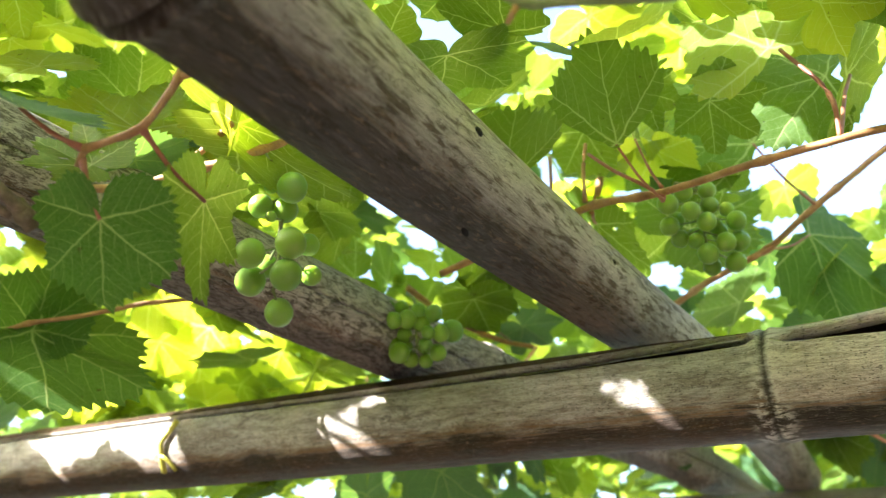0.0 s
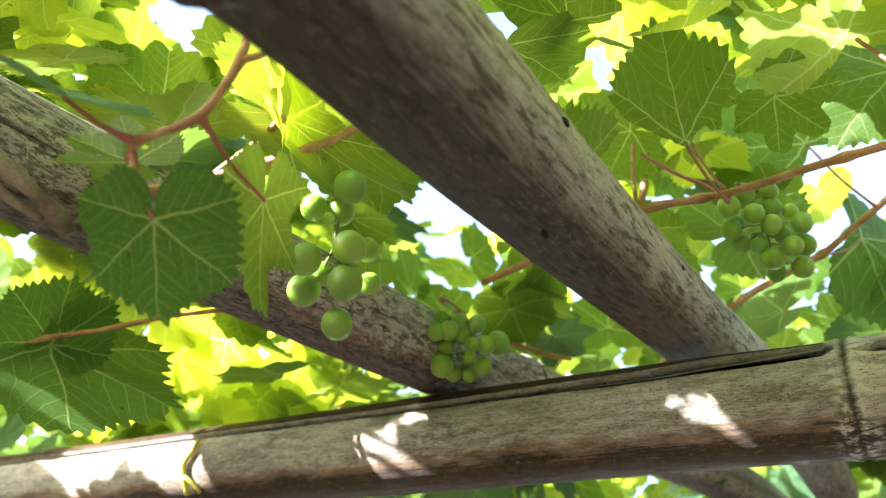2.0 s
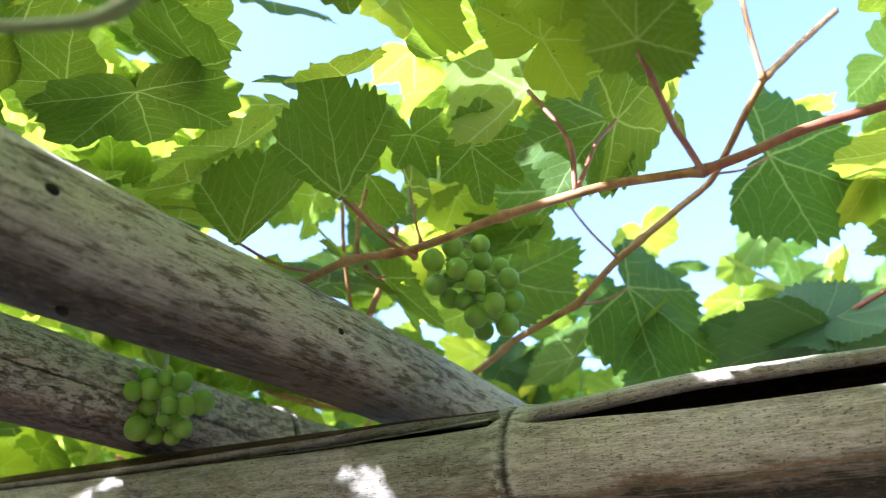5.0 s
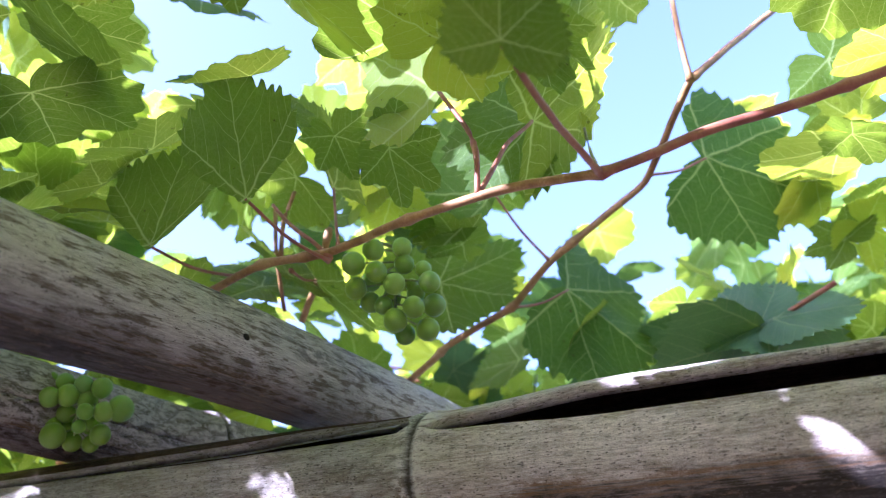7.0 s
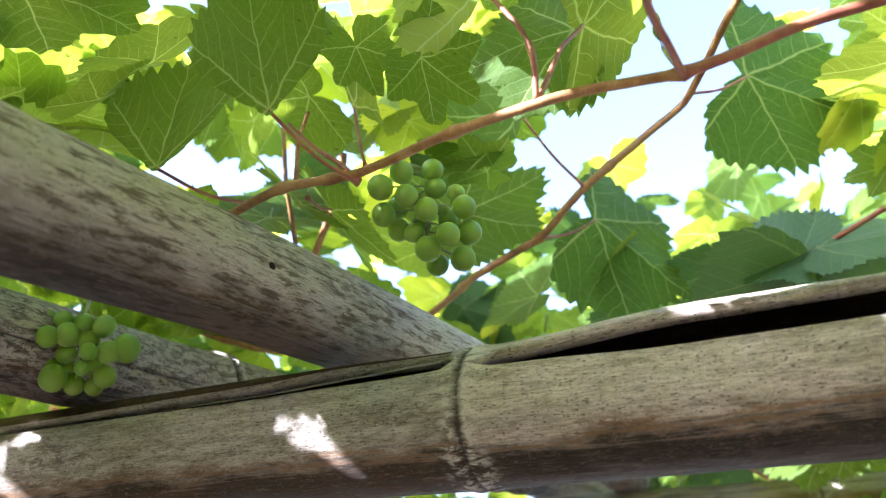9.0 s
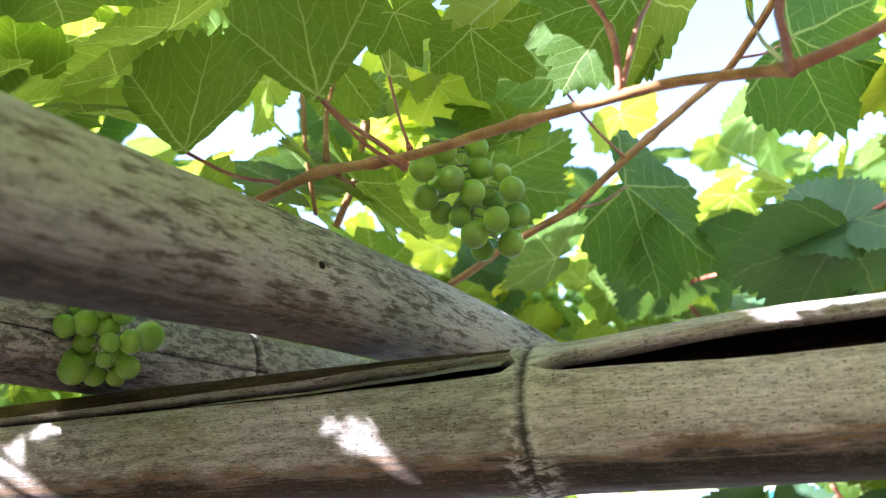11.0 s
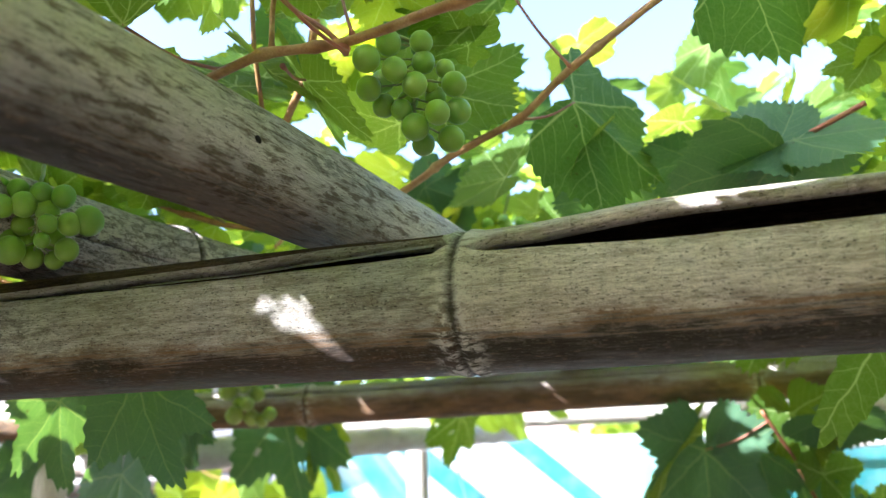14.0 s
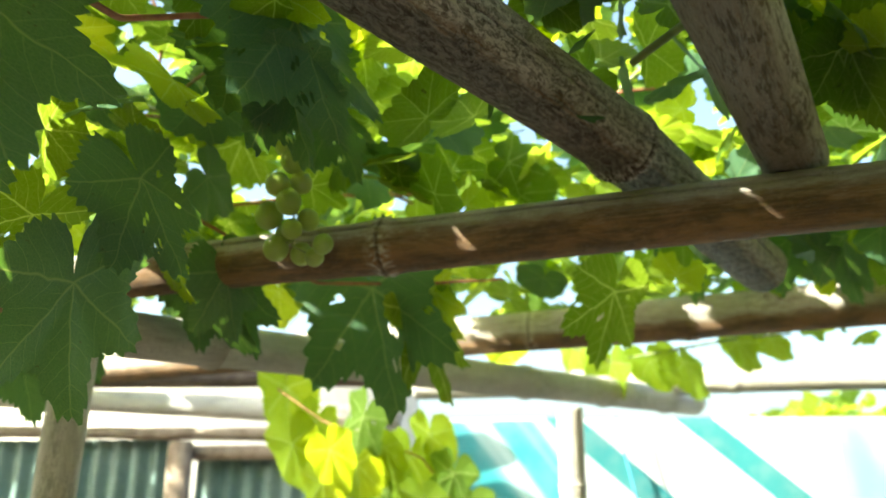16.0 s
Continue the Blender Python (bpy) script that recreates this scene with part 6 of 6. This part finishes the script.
# ---- the canopy overhead ----
def small_leaf(rng, kind, n):
    """A vine leaf of few faces (length 1), for the mass of the canopy."""
    seed = rng.uniform(0, 50)
    cup, fold = rng.uniform(-0.12, 0.22), rng.uniform(-0.1, 0.25)
    pts = [(0.0, 0.0)]
    for f, teeth in ((0.55, False), (1.0, True)):
        for i in range(n):
            phi = 360 * i / n
            r = f * outline(kind, phi, seed, teeth and n > 40)
            pts.append((r * math.sin(radians(phi)), r * math.cos(radians(phi))))
    vs = np.array([(x, y, relief(x, y, seed, cup, fold)) for x, y in pts])
    fs = []
    for i in range(n):
        j = (i + 1) % n
        fs += [(0, 1 + j, 1 + i), (1 + i, 1 + j, 1 + n + j), (1 + i, 1 + n + j, 1 + n + i)]
    return vs, np.array(fs)


rng = random.Random(7)
KINDS = ("round", "lobed", "wide", "fan", "round", "lobed", "wide", "round")
FINE = [small_leaf(rng, kind, 66) for kind in KINDS]
PLAIN = [small_leaf(rng, kind, 20) for kind in KINDS]
GAP_E = np.array([g[0] for g in GAPS])
GAP_D = np.array([g[1] for g in GAPS])
GAP_T = np.array([g[2] for g in GAPS])
LIT_P = np.array([s[0] for s in LIT])
LIT_R = np.array([s[1] for s in LIT])
S_DIR = np.array(TO_SUN)


def is_open(p, mid, size):
    """True in a gap fitted to the view; p: the leaf's petiole, mid: its middle."""
    q = p - GAP_E
    along = (q * GAP_D).sum(1)
    off = np.linalg.norm(q - along[:, None] * GAP_D, axis=1)
    if (off < GAP_T + size * 0.35).any():
        return True
    q = mid - LIT_P
    along = q @ S_DIR
    off = np.linalg.norm(q - along[:, None] * S_DIR, axis=1)
    return bool(((along > 0) & (off < LIT_R + size * 0.5)).any())


def leaf_mass(name, count, place, size, tilt, mats, label, seed, shares=(0.74, 0.07, 0.19), stock=PLAIN, gaps=True):
    rng = random.Random(seed)
    verts, faces, flat, mat_ids, offset = [], [], [], [], 0
    for _ in range(count):
        p = place(rng)
        s = rng.uniform(*size)
        if p is None:
            continue
        v, f = stock[rng.randrange(len(stock))]
        m = (Matrix.Rotation(rng.uniform(0, 2 * math.pi), 3, "Z") @ Matrix.Rotation(radians(rng.gauss(tilt[0], tilt[1])), 3, "X") @ Matrix.Rotation(radians(rng.gauss(0, 22)), 3, "Y")
             @ Matrix.Rotation(rng.uniform(0, 2 * math.pi), 3, "Z"))
        if gaps and is_open(np.array(p), np.array(p) + np.array(m)[:, 1] * 0.35 * s, s):
            continue
        verts.append((v * s) @ np.array(m).T + np.array(p))
        faces.append(f + offset)
        flat.append(v[:, :2])
        k = rng.random()
        mat_ids += [0 if k < shares[0] else 1 if k < shares[0] + shares[1] else 2] * len(f)
        offset += len(v)
    me = bpy.data.meshes.new(name)
    me.from_pydata(np.concatenate(verts).tolist(), [], np.concatenate(faces).tolist())
    for mat in mats:
        me.materials.append(mat)
    uvs = me.uv_layers.new()
    corner = np.empty(len(me.loops), dtype=np.int32)
    me.loops.foreach_get("vertex_index", corner)
    uvs.data.foreach_set("uv", np.concatenate(flat)[corner].astype(np.float32).ravel())
    me.polygons.foreach_set("material_index", mat_ids)
    me.polygons.foreach_set("use_smooth", [True] * len(me.polygons))
    return tagged(new(name, me), label, "foliage", kind="stuff")


def front_layer(rng):
    return rng.uniform(-1.3, 1.7), rng.uniform(-0.5, 1.0), 2.03 + 0.26 * rng.random() ** 1.3


def back_layer(rng):
    x, y = rng.uniform(-1.4, 1.8), rng.uniform(1.0, 2.7)
    if y > 2.35 + 0.25 * x or x < -1.0 and y > 1.5:
        return None
    return x, y, 1.99 + 0.32 * rng.random()


# the roof carried on mostly out of view, added to block sky light
def far_layer(rng):
    x, y = rng.uniform(-4.5, 5), rng.uniform(-1.1, 3.1)
    if -1.2 < x < 1.6 and y > -0.4:
        return None
    if x < -1.0 and y > 1.3:  # left open so that the sun reaches the posts
        return None
    return x, y, 2.0 + 0.4 * rng.random()


def behind_left(rng):
    """Leaves that hang down at the left edge of the trellis."""
    x, y = rng.uniform(-1.6, -0.45), rng.uniform(0.9, 1.5)
    if x > -1.0 + 0.35 * (y - 0.9):
        return None
    return x, y, rng.uniform(1.75, 2.1)


def over_beam(rng):
    """Leaves added up-sun of the near beam to shade it."""
    x = rng.uniform(-0.25, 1.0)
    p = on_line(B1A, B1B, x) + Vector((rng.uniform(-0.05, 0.05), rng.uniform(-0.12, 0.12), 0)) + TO_SUN * rng.uniform(0.3, 0.85)
    return tuple(p) if p.z > 2.02 else None


# leaves added up-sun of the left curtain to darken it
def over_curtain(rng):
    p = Vector((rng.uniform(-0.35, 0.35), rng.uniform(0.7, 1.5), 1.85)) + TO_SUN * rng.uniform(0.3, 0.8)
    return tuple(p) if p.z > 2.0 else None


def over_leaves(rng):
    """Leaves added up-sun, mostly out of view, to shade the broad ones against the sky."""
    p = Vector(rng.choice(((0.50, 0.72, 2.11), (0.36, 0.74, 2.02), (0.46, 0.64, 2.14), (0.183, 0.585, 2.0), (0.208, 0.59, 1.977)))) + Vector((rng.uniform(-0.07, 0.07), rng.uniform(-0.07, 0.07), 0)) + TO_SUN * rng.uniform(0.52, 0.95)
    return tuple(p)


def upper_layer(rng):
    """Leaves behind the near rafter, placed to fill sky holes in the camera's view."""
    x, y = rng.uniform(-0.45, 0.33), rng.uniform(0.60, 1.25)
    return x, y, rng.uniform(2.26, 2.40)


def low_right(rng):
    """Leaves that hang between the beams."""
    x, y = rng.uniform(0.45, 1.5), rng.uniform(0.95, 1.9)
    return x, y, rng.uniform(1.93, 2.06)


def deep_right(rng):
    """Shaded leaves that fill the canopy behind the near rafter's end."""
    x, y = rng.uniform(0.22, 0.9), rng.uniform(0.92, 1.3)
    return x, y, rng.uniform(1.965, 2.11)


def low_left(rng):
    x, y = rng.uniform(-0.5, 0.35), rng.uniform(1.15, 1.9)
    return x, y, rng.uniform(1.93, 2.08)


def over_left(rng):
    """Leaves added up-sun, mostly out of view, to shade the ones hanging beside the beam."""
    p = Vector(rng.choice(LEFT_LEAVES)) + Vector((rng.uniform(-0.06, 0.06), rng.uniform(-0.06, 0.06), 0)) + TO_SUN * rng.uniform(0.22, 0.6)
    return tuple(p)


def over_shed(rng):
    """Hidden leaves added up-sun of the shed to shade its front."""
    return rng.uniform(-2.6, -0.9), rng.uniform(2.75, 3.25), rng.uniform(2.12, 2.5)


# the young share paints bright sunlit patches into the canopy
TONES = [LEAF, LEAF_BLUE, LEAF_YOUNG]
leaf_mass("vine_canopy", 260, over_shed, (0.05, 0.085), (25, 24), TONES, "roof of green vine leaves lit from above", 23, stock=FINE)
leaf_mass("vine_canopy", 1700, front_layer, (0.034, 0.066), (18, 24), TONES, "roof of green vine leaves lit from above", 3, stock=FINE)
leaf_mass("vine_canopy", 3400, back_layer, (0.032, 0.064), (20, 24), TONES, "dense roof of green vine leaves lit from above", 8, (0.78, 0.10, 0.12), FINE)
leaf_mass("vine_canopy", 6500, far_layer, (0.06, 0.11), (18, 25), TONES, "dense roof of green vine leaves lit from above", 4)
leaf_mass("vine_curtain", 260, behind_left, (0.035, 0.06), (50, 25), TONES, "vine leaves hanging down at the trellis edge", 5, (0.8, 0.1, 0.1), FINE)
leaf_mass("vine_canopy", 190, upper_layer, (0.045, 0.075), (22, 24), TONES, "roof of green vine leaves lit from above", 31, (0.66, 0.14, 0.20), FINE)
leaf_mass("vine_canopy", 190, over_beam, (0.035, 0.06), (18, 24), TONES, "roof of green vine leaves lit from above", 6, stock=FINE)
leaf_mass("vine_canopy", 170, over_curtain, (0.035, 0.06), (18, 24), TONES, "roof of green vine leaves lit from above", 12, stock=FINE)

leaf_mass("vine_canopy", 150, over_leaves, (0.045, 0.075), (18, 24), TONES, "roof of green vine leaves lit from above", 15, stock=FINE, gaps=False)

leaf_mass("vine_canopy", 190, low_right, (0.035, 0.06), (55, 22), TONES, "dark green vine leaves hanging between the beams", 16, (0.55, 0.30, 0.15), stock=FINE)

leaf_mass("vine_canopy", 105, deep_right, (0.03, 0.055), (58, 22), TONES, "dark green vine leaves packed under the canopy", 21, (0.55, 0.42, 0.03), stock=FINE)
leaf_mass("vine_canopy", 50, low_left, (0.035, 0.06), (60, 20), TONES, "dark green vine leaves hanging between the beams", 17, (0.45, 0.52, 0.03), stock=FINE)

leaf_mass("vine_canopy", 88, over_left, (0.04, 0.065), (30, 24), TONES, "roof of green vine leaves lit from above", 18, stock=FINE, gaps=False)


def hedge(rng):
    return rng.uniform(3.5, 12), rng.uniform(9, 12), 2.75 * rng.random() ** 0.5


leaf_mass("hedge", 2500, hedge, (0.10, 0.18), (40, 30), TONES, "sunlit yellow-green hedge beyond the sheet", 9, (0.4, 0.0, 0.6))
